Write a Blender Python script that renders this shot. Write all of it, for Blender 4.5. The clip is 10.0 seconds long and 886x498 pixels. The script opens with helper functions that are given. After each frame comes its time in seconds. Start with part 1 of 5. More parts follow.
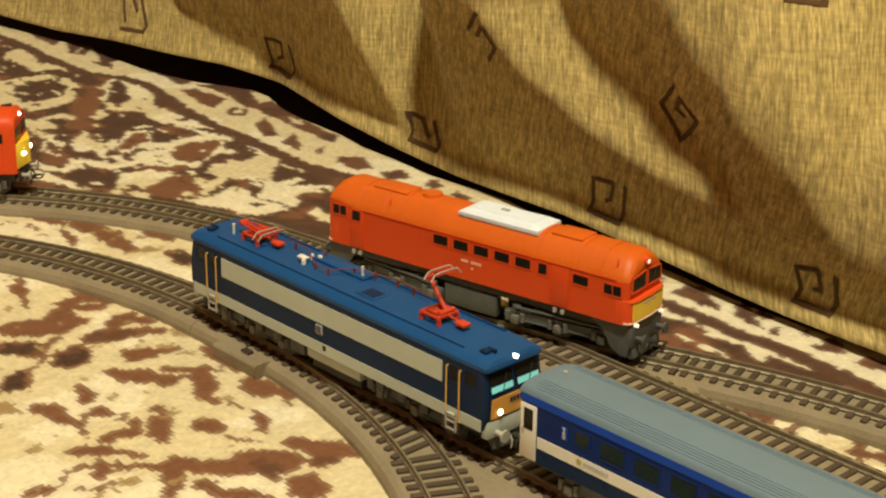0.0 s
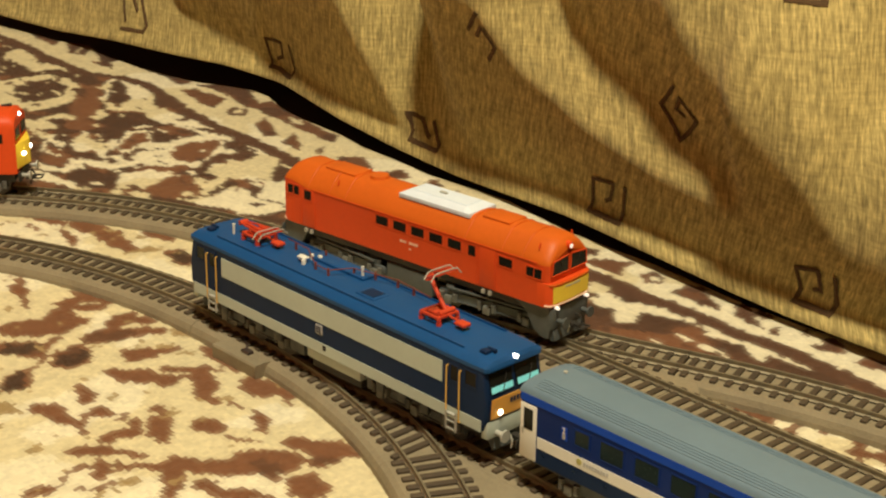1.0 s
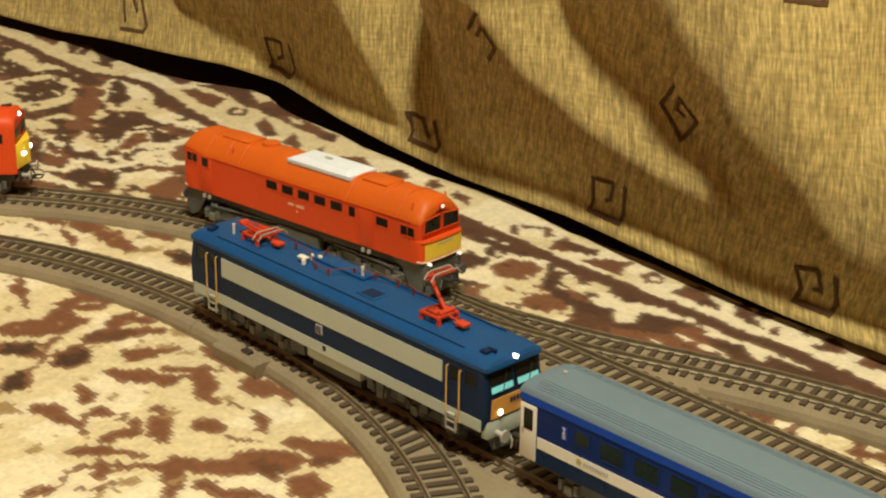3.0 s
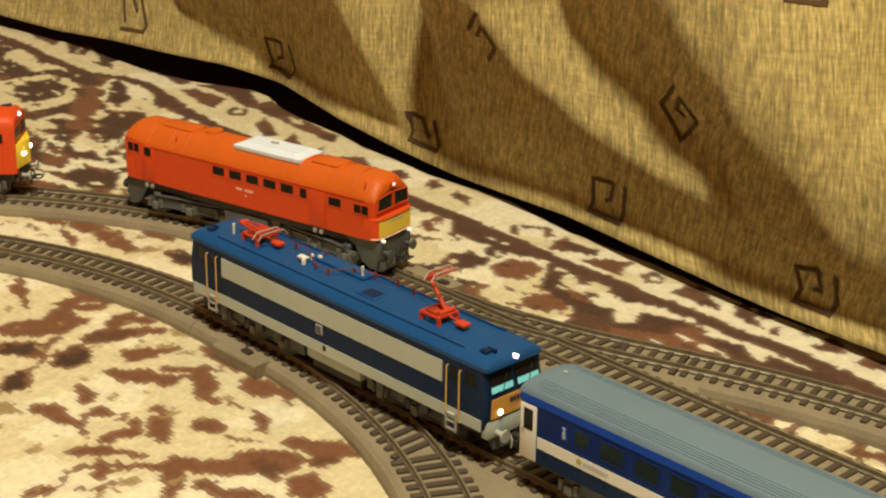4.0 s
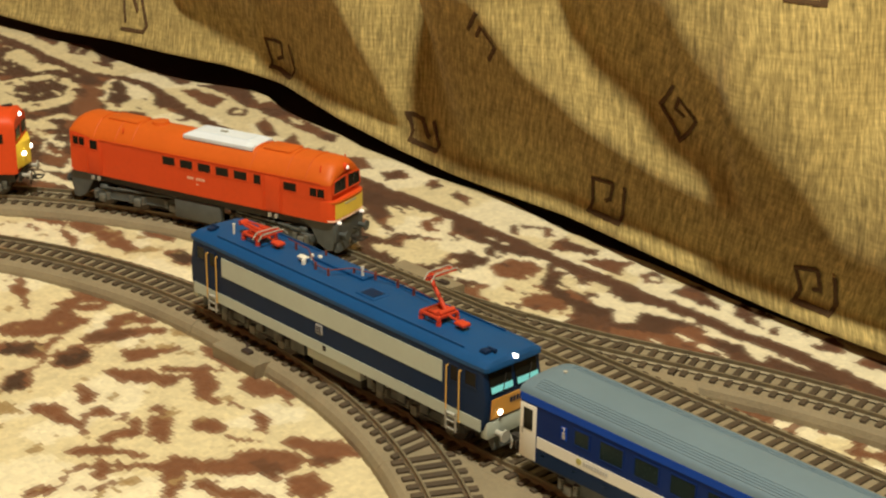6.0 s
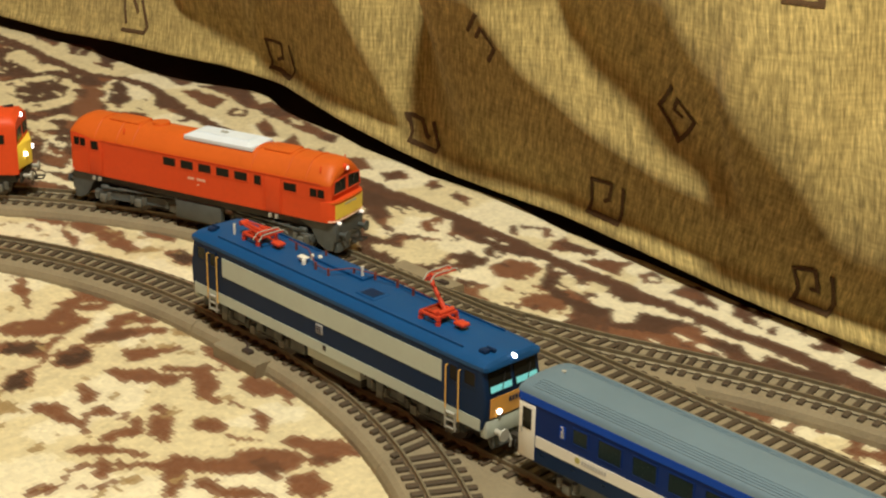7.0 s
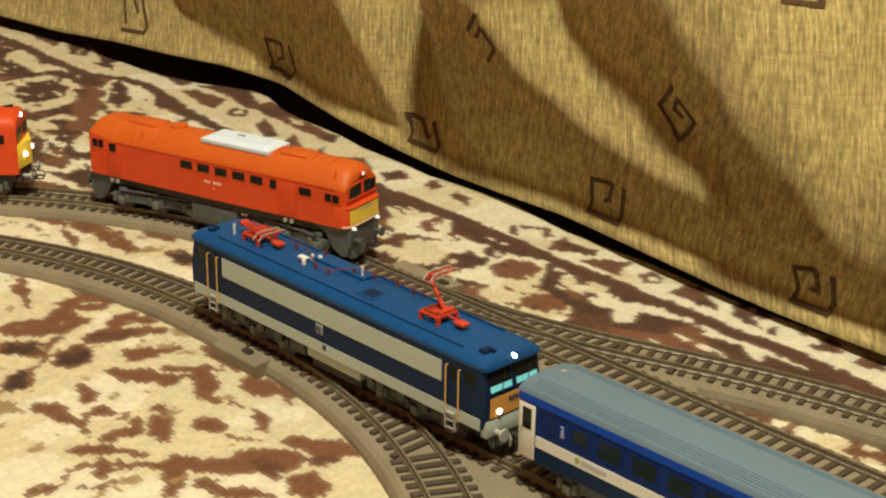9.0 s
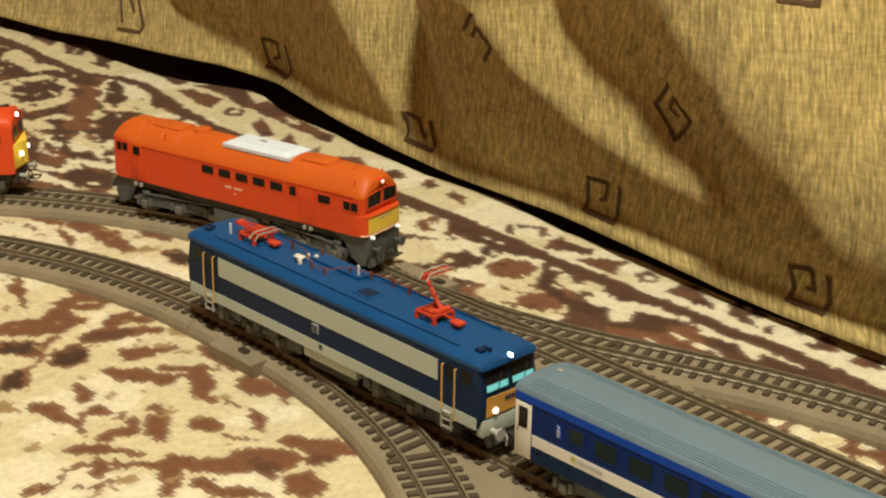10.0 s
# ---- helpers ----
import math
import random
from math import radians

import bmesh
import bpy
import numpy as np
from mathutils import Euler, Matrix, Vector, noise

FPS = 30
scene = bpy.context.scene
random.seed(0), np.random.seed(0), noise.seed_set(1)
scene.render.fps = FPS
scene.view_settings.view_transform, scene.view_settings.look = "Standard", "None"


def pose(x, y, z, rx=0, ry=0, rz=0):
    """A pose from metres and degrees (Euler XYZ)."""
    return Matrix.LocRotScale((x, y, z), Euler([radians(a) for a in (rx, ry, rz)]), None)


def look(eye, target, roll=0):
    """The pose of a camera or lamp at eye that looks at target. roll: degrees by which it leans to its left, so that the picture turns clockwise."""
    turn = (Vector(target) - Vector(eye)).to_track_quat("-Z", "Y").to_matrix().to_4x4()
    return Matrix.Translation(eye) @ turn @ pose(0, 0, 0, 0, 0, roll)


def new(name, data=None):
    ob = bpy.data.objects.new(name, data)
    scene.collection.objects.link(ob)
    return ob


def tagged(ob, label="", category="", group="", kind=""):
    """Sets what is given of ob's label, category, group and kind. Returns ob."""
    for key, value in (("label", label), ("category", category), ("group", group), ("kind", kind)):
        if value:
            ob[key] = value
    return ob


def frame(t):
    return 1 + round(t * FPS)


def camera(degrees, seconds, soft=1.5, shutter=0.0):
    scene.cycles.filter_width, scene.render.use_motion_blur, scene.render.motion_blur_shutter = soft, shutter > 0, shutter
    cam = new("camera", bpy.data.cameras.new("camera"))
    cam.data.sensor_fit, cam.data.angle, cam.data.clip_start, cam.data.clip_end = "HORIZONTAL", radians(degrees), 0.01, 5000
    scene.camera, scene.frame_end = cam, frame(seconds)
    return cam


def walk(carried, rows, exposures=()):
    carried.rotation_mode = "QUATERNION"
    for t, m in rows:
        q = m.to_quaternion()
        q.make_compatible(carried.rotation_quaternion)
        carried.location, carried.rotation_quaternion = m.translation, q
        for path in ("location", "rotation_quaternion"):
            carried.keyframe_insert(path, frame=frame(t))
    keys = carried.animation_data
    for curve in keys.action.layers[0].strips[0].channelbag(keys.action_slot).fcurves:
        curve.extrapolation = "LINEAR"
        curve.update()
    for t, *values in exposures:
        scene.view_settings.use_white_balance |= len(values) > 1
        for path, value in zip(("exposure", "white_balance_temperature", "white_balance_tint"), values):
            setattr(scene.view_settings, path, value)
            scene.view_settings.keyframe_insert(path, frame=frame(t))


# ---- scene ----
# Model railway in 1:87 on a carpet. World: x along the blue locomotive, y towards the curtain, z = 0 on the carpet.
cam = camera(30.0, 10.0, soft=2.2)
RAIL = 0.0105          # top of the rails above the carpet


def aim(x, y, z, yaw, pitch, roll):
    """Camera pose from a place, a heading to the left of y, a tilt and a lean (degrees)."""
    a, b = radians(yaw), radians(pitch)
    way = Vector((math.sin(a) * math.cos(b), math.cos(a) * math.cos(b), math.sin(b)))
    return look((x, y, z), Vector((x, y, z)) + way, roll)


walk(cam, [
    (0.0, aim(0.5434, -0.4595, 0.3492, -46.408, -21.179, 0.894)),
    (5.7, aim(0.5434, -0.4595, 0.3492, -46.408, -21.179, 0.894)),
    (6.8, aim(0.54685, -0.46235, 0.35092, -46.409, -21.170, 0.898)),
    (9.6, aim(0.54685, -0.46235, 0.35092, -46.409, -21.170, 0.898)),
    (9.7, aim(0.54700, -0.46235, 0.35092, -46.215, -21.235, 0.890)),
    (9.8, aim(0.54710, -0.46233, 0.35095, -46.250, -21.205, 0.885)),
    (10.0, aim(0.54726, -0.46232, 0.35108, -46.289, -21.197, 0.882)),
], exposures=[(0.0, 0.0, 6850, 10), (2.5, 0.0, 6650, 10), (5.7, 0.0, 6500, 10), (6.8, 0.0, 6150, 10), (10.0, 0.0, 6150, 10)])

# ---- light: a warm room lamp overhead, dim warm room ----
world = bpy.data.worlds.new("room_air")
world.use_nodes = True
scene.world = world
world.node_tree.nodes["Background"].inputs[0].default_value = (1.0, 0.78, 0.5, 1)
world.node_tree.nodes["Background"].inputs[1].default_value = 0.02

LAMP = Vector((0.62, -0.46, 2.12))
bulb = bpy.data.lights.new("ceiling_lamp_light", "AREA")
bulb.shape, bulb.size, bulb.energy, bulb.color = "DISK", 0.24, 55.0, (1.0, 0.905, 0.66)
lamp_light = new("ceiling_lamp_light", bulb)
lamp_light.matrix_world = look(LAMP, (LAMP.x - 0.5, LAMP.y + 0.3, 0))


# ---- materials ----
def mat(name, base, rough=0.5, metal=0.0, vary=0.12, scale=60.0, bump=0.0, bscale=None, spec=0.5, coat=0.0, emit=None, strength=0.0, per_object=0.0, dirt=None, dirt_amount=0.0):
    """Principled material with two scales of colour variation, dirt and fine relief."""
    m = bpy.data.materials.new(name)
    m.use_nodes = True
    nt = m.node_tree
    n, l = nt.nodes, nt.links
    b = n["Principled BSDF"]
    tc = n.new("ShaderNodeTexCoord")
    big = n.new("ShaderNodeTexNoise")
    big.inputs["Scale"].default_value, big.inputs["Detail"].default_value = scale, 3
    fine = n.new("ShaderNodeTexNoise")
    fine.inputs["Scale"].default_value, fine.inputs["Detail"].default_value = scale * 9, 3
    l.new(tc.outputs["Object"], big.inputs["Vector"])
    l.new(tc.outputs["Object"], fine.inputs["Vector"])
    mix = n.new("ShaderNodeMath")
    mix.operation = "MULTIPLY_ADD"
    mix.inputs[1].default_value = 0.45
    l.new(fine.outputs["Fac"], mix.inputs[0])
    half = n.new("ShaderNodeMath")
    half.operation = "MULTIPLY"
    half.inputs[1].default_value = 0.55
    l.new(big.outputs["Fac"], half.inputs[0])
    l.new(half.outputs[0], mix.inputs[2])
    ramp = n.new("ShaderNodeMapRange")
    ramp.inputs[1].default_value, ramp.inputs[2].default_value = 0.3, 0.7
    ramp.inputs[3].default_value, ramp.inputs[4].default_value = 1 - vary, 1 + vary
    l.new(mix.outputs[0], ramp.inputs[0])
    value = ramp.outputs[0]
    if per_object:
        info = n.new("ShaderNodeObjectInfo")
        r2 = n.new("ShaderNodeMapRange")
        r2.inputs[3].default_value, r2.inputs[4].default_value = 1 - per_object, 1 + per_object
        l.new(info.outputs["Random"], r2.inputs[0])
        mul = n.new("ShaderNodeMath")
        mul.operation = "MULTIPLY"
        l.new(value, mul.inputs[0])
        l.new(r2.outputs[0], mul.inputs[1])
        value = mul.outputs[0]
    tint = n.new("ShaderNodeVectorMath")
    tint.operation = "SCALE"
    tint.inputs[0].default_value = base
    l.new(value, tint.inputs["Scale"])
    colour = tint.outputs[0]
    if dirt:
        dm = n.new("ShaderNodeMix")
        dm.data_type = "RGBA"
        dn = n.new("ShaderNodeTexNoise")
        dn.inputs["Scale"].default_value, dn.inputs["Detail"].default_value = scale * 2.3, 5
        l.new(tc.outputs["Object"], dn.inputs["Vector"])
        dr = n.new("ShaderNodeMapRange")
        dr.inputs[1].default_value, dr.inputs[2].default_value, dr.inputs[4].default_value = 0.5, 0.75, dirt_amount
        l.new(dn.outputs["Fac"], dr.inputs[0])
        l.new(dr.outputs[0], dm.inputs["Factor"])
        l.new(colour, dm.inputs["A"])
        dm.inputs["B"].default_value = (*dirt, 1)
        colour = dm.outputs["Result"]
    l.new(colour, b.inputs["Base Color"])
    rr = n.new("ShaderNodeMapRange")
    rr.inputs[3].default_value, rr.inputs[4].default_value = max(0.03, rough - 0.08), min(1, rough + 0.08)
    l.new(fine.outputs["Fac"], rr.inputs[0])
    l.new(rr.outputs[0], b.inputs["Roughness"])
    b.inputs["Metallic"].default_value = metal
    b.inputs["Specular IOR Level"].default_value = spec
    b.inputs["Coat Weight"].default_value = coat
    if bump:
        bn = n.new("ShaderNodeTexNoise")
        bn.inputs["Scale"].default_value, bn.inputs["Detail"].default_value = bscale or scale * 8, 4
        l.new(tc.outputs["Object"], bn.inputs["Vector"])
        bu = n.new("ShaderNodeBump")
        bu.inputs["Strength"].default_value, bu.inputs["Distance"].default_value = bump, 0.0006
        l.new(bn.outputs["Fac"], bu.inputs["Height"])
        l.new(bu.outputs[0], b.inputs["Normal"])
    if emit:
        b.inputs["Emission Color"].default_value = (*emit, 1)
        b.inputs["Emission Strength"].default_value = strength
    return m


M_BED = mat("ballast_plastic", (0.262, 0.218, 0.142), 0.8, vary=0.16, scale=55, bump=0.5, bscale=900, per_object=0.03)
M_SLEEPER = mat("sleeper_plastic", (0.074, 0.053, 0.033), 0.7, vary=0.2, scale=200, bump=0.3, bscale=1200, per_object=0.15)
M_RAIL = mat("nickel_rail", (0.30, 0.26, 0.18), 0.42, metal=0.5, vary=0.15, scale=120)
M_BLUE_ROOF = mat("blue_roof_paint", (0.005, 0.068, 0.23), 0.5, spec=0.3, vary=0.10, scale=40, bump=0.06, bscale=700)
M_NAVY = mat("navy_side_paint", (0.006, 0.022, 0.072), 0.5, vary=0.12, scale=60, spec=0.16)
M_CREAM = mat("cream_side_paint", (0.48, 0.55, 0.51), 0.45, vary=0.05, scale=60)
M_BLACK = mat("black_underframe", (0.028, 0.025, 0.021), 0.6, vary=0.3, scale=120, bump=0.2)
M_GREYBLACK = mat("dark_grey_bogie", (0.082, 0.094, 0.096), 0.55, vary=0.3, scale=150, bump=0.2)
M_BOGIE = mat("weathered_grey_casting", (0.15, 0.155, 0.14), 0.55, vary=0.35, scale=220, bump=0.2)
M_WHEEL = mat("dark_wheel_metal", (0.10, 0.09, 0.08), 0.4, metal=0.7, vary=0.2, scale=120)
M_LIGHTGREY = mat("light_grey_plastic", (0.42, 0.42, 0.38), 0.5, vary=0.1, scale=120)
M_ORANGE = mat("orange_red_paint", (0.74, 0.080, 0.015), 0.48, spec=0.3, vary=0.07, scale=40, bump=0.03, bscale=600)
# Body orange made yellower: stands in for light on roof and ledges.
M_ORANGE_LIT = mat("orange_roof_paint", (0.64, 0.122, 0.012), 0.48, spec=0.3, vary=0.07, scale=40, bump=0.05, bscale=600)
M_YELLOW = mat("yellow_nose_paint", (0.95, 0.70, 0.07), 0.42, vary=0.05, scale=60)
M_GOLD = mat("amber_nose_paint", (0.80, 0.40, 0.07), 0.42, vary=0.05, scale=60)
M_RAILYELLOW = mat("yellow_handrail", (0.72, 0.44, 0.10), 0.45, vary=0.06, scale=200)
M_PANTO = mat("red_pantograph", (0.58, 0.055, 0.02), 0.42, vary=0.1, scale=200)
M_PIPE = mat("red_brown_conduit", (0.19, 0.045, 0.032), 0.5, vary=0.15, scale=200)
M_WHITE = mat("white_plastic", (0.78, 0.78, 0.74), 0.45, vary=0.04, scale=120)
M_VENT = mat("white_roof_vent", (0.74, 0.84, 0.98), 0.5, vary=0.05, scale=120)
M_GLASS = mat("dark_window_glass", (0.014, 0.014, 0.011), 0.2, vary=0.05, scale=60, spec=0.15)
M_COACH_GLASS = mat("blue_tinted_glass", (0.007, 0.020, 0.024), 0.25, vary=0.2, scale=90, spec=0.2)
M_COACH = mat("royal_blue_coach_paint", (0.003, 0.024, 0.17), 0.5, vary=0.08, scale=50, spec=0.12)
M_COACH_STRIPE = mat("bright_blue_stripe", (0.004, 0.062, 0.50), 0.5, vary=0.06, scale=50, spec=0.15)
M_COACH_ROOF = mat("grey_coach_roof", (0.140, 0.215, 0.285), 0.5, vary=0.07, scale=40, bump=0.05)
M_TEXTBAR = mat("faded_lettering", (0.40, 0.42, 0.45), 0.5, vary=0.1, scale=300)
M_TEXTPALE = mat("pale_lettering", (0.85, 0.60, 0.45), 0.5, vary=0.1, scale=300)
M_OLIVE = mat("olive_emblem", (0.45, 0.43, 0.15), 0.5, vary=0.1, scale=300)
M_COPPER = mat("dark_wire", (0.05, 0.035, 0.03), 0.5, vary=0.1, scale=300)
M_LAMP = mat("lit_lamp", (0.9, 0.9, 0.85), 0.3, vary=0.02, emit=(1.0, 0.95, 0.86), strength=6.0)
M_LAMPSOFT = mat("faint_lamp", (0.9, 0.85, 0.8), 0.25, vary=0.02, emit=(1.0, 0.9, 0.75), strength=0.8)
M_CABGLOW = mat("turquoise_cab_light", (0.2, 0.6, 0.62), 0.4, vary=0.05, emit=(0.16, 0.60, 0.62), strength=0.42)
M_MOTIF = mat("brown_embroidery", (0.10, 0.055, 0.022), 0.9, vary=0.25, scale=300, bump=0.3, bscale=2500)
# Reddish tint put in to warm the bounced light in the curtain's folds.
M_BOUNCE_WALL = mat("room_wall_paint", (0.56, 0.295, 0.19), 0.85, vary=0.05, scale=3)
# Near black, in place of the shade beneath the hem.
M_SHADE_FLOOR = mat("dark_floor_varnish", (0.040, 0.028, 0.018), 0.6, vary=0.25, scale=20, bump=0.1, spec=0.2)
M_BOUNCE_CEIL = mat("white_ceiling_paint", (0.62, 0.58, 0.50), 0.85, vary=0.04, scale=3)


# ---- mesh helpers ----
def finish(bm, name, material, smooth=False):
    me = bpy.data.meshes.new(name)
    bmesh.ops.recalc_face_normals(bm, faces=bm.faces)
    bm.to_mesh(me)
    bm.free()
    if material:
        me.materials.append(material)
    if smooth:
        for p in me.polygons:
            p.use_smooth = True
        me.set_sharp_from_angle(angle=radians(38))
    return me


def part(name, bm, material, parent, label="", smooth=True):
    ob = new(name, finish(bm, name, material, smooth))
    ob.parent = parent
    if label:
        ob["label"] = label
    return ob


def thing(name, label, category, group="", kind=""):
    return tagged(new(name), label, category, group, kind)


def box(x0, x1, y0, y1, z0, z1, bevel=0.0, seg=2, bm=None):
    own = bmesh.new()
    bmesh.ops.create_cube(own, size=1)
    bmesh.ops.scale(own, vec=(x1 - x0, y1 - y0, z1 - z0), verts=own.verts)
    bmesh.ops.translate(own, vec=((x0 + x1) / 2, (y0 + y1) / 2, (z0 + z1) / 2), verts=own.verts)
    if bevel:
        bmesh.ops.bevel(own, geom=list(own.edges), offset=bevel, segments=seg, profile=0.5, affect="EDGES")
    return join(bm, own)


def join(bm, other):
    if bm is None:
        return other
    me = bpy.data.meshes.new("tmp")
    other.to_mesh(me)
    other.free()
    bm.from_mesh(me)
    bpy.data.meshes.remove(me)
    return bm


def rod(a, b, r, n=8, bm=None, r2=None):
    """A round bar from a to b."""
    a, b = Vector(a), Vector(b)
    own = bmesh.new()
    d = b - a
    bmesh.ops.create_cone(own, cap_ends=True, segments=n, radius1=r, radius2=r if r2 is None else r2, depth=d.length)
    q = d.to_track_quat("Z", "Y").to_matrix().to_4x4()
    bmesh.ops.transform(own, matrix=Matrix.Translation((a + b) / 2) @ q, verts=own.verts)
    return join(bm, own)


def tube(points, r, n=6, bm=None):
    for a, b in zip(points, points[1:]):
        bm = rod(a, b, r, n, bm)
    return bm


def prism(outline, axis, a, b, bevel=0.0, seg=2, only=None):
    """The outline, extruded along an axis. axis 'y': outline is (x, z); axis 'x': outline is (y, z)."""
    bm = bmesh.new()
    place = (lambda u, v, w: (u, w, v)) if axis == "y" else ((lambda u, v, w: (w, u, v)) if axis == "x" else (lambda u, v, w: (u, v, w)))
    lo = [bm.verts.new(place(u, v, a)) for u, v in outline]
    hi = [bm.verts.new(place(u, v, b)) for u, v in outline]
    bm.faces.new(lo)
    bm.faces.new(hi[::-1])
    k = len(outline)
    for i in range(k):
        bm.faces.new((lo[i], lo[(i + 1) % k], hi[(i + 1) % k], hi[i]))
    bmesh.ops.recalc_face_normals(bm, faces=bm.faces)
    if bevel:
        edges = [e for e in bm.edges if only is None or only(e)]
        bmesh.ops.bevel(bm, geom=edges, offset=bevel, segments=seg, profile=0.5, affect="EDGES")
    return bm


def loft(sections, close=True):
    """A skin over cross-sections, each a list of as many points."""
    bm = bmesh.new()
    rings = [[bm.verts.new(p) for p in s] for s in sections]
    k = len(rings[0])
    for r, q in zip(rings, rings[1:]):
        for i in range(k if close else k - 1):
            j = (i + 1) % k
            bm.faces.new((r[i], r[j], q[j], q[i]))
    if close:
        bm.faces.new(rings[0])
        bm.faces.new(rings[-1][::-1])
    return bm


def sheet(corners, thick, normal):
    """A thin plate over four corners, thick towards its normal."""
    bm = bmesh.new()
    n = Vector(normal).normalized() * thick
    lo = [bm.verts.new(Vector(c)) for c in corners]
    hi = [bm.verts.new(Vector(c) + n) for c in corners]
    bm.faces.new(lo)
    bm.faces.new(hi)
    for i in range(4):
        j = (i + 1) % 4
        bm.faces.new((lo[i], lo[j], hi[j], hi[i]))
    return bm


def lettering(words, height):
    """Flat letters of that height, lying in x and y, a little thick."""
    curve = bpy.data.curves.new("lettering", "FONT")
    curve.body, curve.size, curve.extrude, curve.resolution_u = words, height / 0.7, 0.0001, 3
    ob = bpy.data.objects.new("lettering", curve)
    scene.collection.objects.link(ob)
    bm = bmesh.new()
    me = ob.evaluated_get(bpy.context.evaluated_depsgraph_get()).to_mesh()
    bm.from_mesh(me)
    bpy.data.objects.remove(ob)
    bpy.data.curves.remove(curve)
    return bm


# ---- track plan: chains of straights and arcs (length, radius; a radius above 0 turns left) ----
def step(length, r, x, y, h):
    if r == 0:
        return x + length * math.cos(h), y + length * math.sin(h), h
    a = length / r
    return x + r * (math.sin(h + a) - math.sin(h)), y - r * (math.cos(h + a) - math.cos(h)), h + a


class Way:
    def __init__(self, x, y, h, pieces):
        self.pieces, s = [], 0
        for length, r in pieces:
            self.pieces.append((s, r, x, y, h))
            x, y, h = step(length, r, x, y, h)
            s += length
        self.length = s

    def at(self, s):
        q = self.pieces[0]
        for k in self.pieces:
            if s >= k[0]:
                q = k
        return step(s - q[0], q[1], *q[2:])

    def side(self, s, d, z=0.0):
        x, y, h = self.at(s)
        return Vector((x - d * math.sin(h), y + d * math.cos(h), z))


C0 = step(-0.62, -0.360, -0.1066, 0.0953, -0.0008)
A0 = step(-0.62, -0.358, -0.105, 0.0, 0.0)
OUTER = Way(*C0, [(0.62, -0.360), (0.80, 0)])                       # outer track, straight on
SIDING = Way(*C0, [(0.62, -0.360), (0.0157, 0), (0.1620, 0.4685), (0.0378, 0), (0.187, -0.5341), (0.30, 0)])
INNER = Way(*A0, [(0.62, -0.358), (0.95, 0)])                       # inner track, under the blue train
BRANCH = Way(-0.105, 0, 0, [(0.045, 0), (0.42, -0.358)])            # curve that leaves the inner track
GAUGE = 0.00825
PITCH = 0.0075


def sweep(way, s0, s1, outline, dz=0.0, bow=None):
    """The outline (across, up) carried along the track from s0 to s1."""
    n = max(2, int((s1 - s0) / 0.008) + 1)
    rows = []
    for i in range(n):
        s = s0 + (s1 - s0) * i / (n - 1)
        rows.append([way.side(s, d, z + dz) for d, z in outline])
    return loft(rows)


BEDLINE = [(-0.0205, -0.001), (-0.0200, 0.0024), (-0.0186, 0.0052), (-0.0163, 0.0067), (0.0163, 0.0067), (0.0186, 0.0052), (0.0200, 0.0024), (0.0205, -0.001)]


def railline(d):
    return [(d - 0.0011, 0.0076), (d + 0.0011, 0.0076), (d + 0.0003, 0.0084), (d + 0.0005, 0.0098), (d + 0.0005, 0.0105), (d - 0.0005, 0.0105), (d - 0.0005, 0.0098), (d - 0.0003, 0.0084)]


_sleeper_meshes = {}


def sleeper_mesh(length):
    key = round(length, 3)
    if key not in _sleeper_meshes:
        b = box(-0.0016, 0.0016, -key / 2, key / 2, 0.0050, 0.0080, 0.0003, 1)
        _sleeper_meshes[key] = finish(b, "sleeper", M_SLEEPER)
    return _sleeper_meshes[key]


def lay_sleeper(parent, way, s, d0, d1, length=None):
    x, y, h = way.at(s)
    ob = new("sleeper", sleeper_mesh(d1 - d0))
    p = way.side(s, (d0 + d1) / 2)
    ob.matrix_world = Matrix.Translation(p) @ Matrix.Rotation(h, 4, "Z")
    ob.parent = parent


def track_piece(label, way, s0, s1, dz=0.0, beds=True, sleepers=True):
    t = thing("track_section", label, "model track", "sections of model track")
    part("track_bed", sweep(way, s0, s1, BEDLINE, dz), M_BED, t, "grey-brown moulded plastic ballast bed", smooth=False)
    for d in (-GAUGE, GAUGE):
        part("rail", sweep(way, s0, s1, railline(d), dz), M_RAIL, t, "dull nickel-coloured rail", smooth=False)
    n = int((s1 - s0) / PITCH)
    for i in range(n):
        lay_sleeper(t, way, s0 + (i + 0.5) * (s1 - s0) / n, -0.0145, 0.0145)
    return t


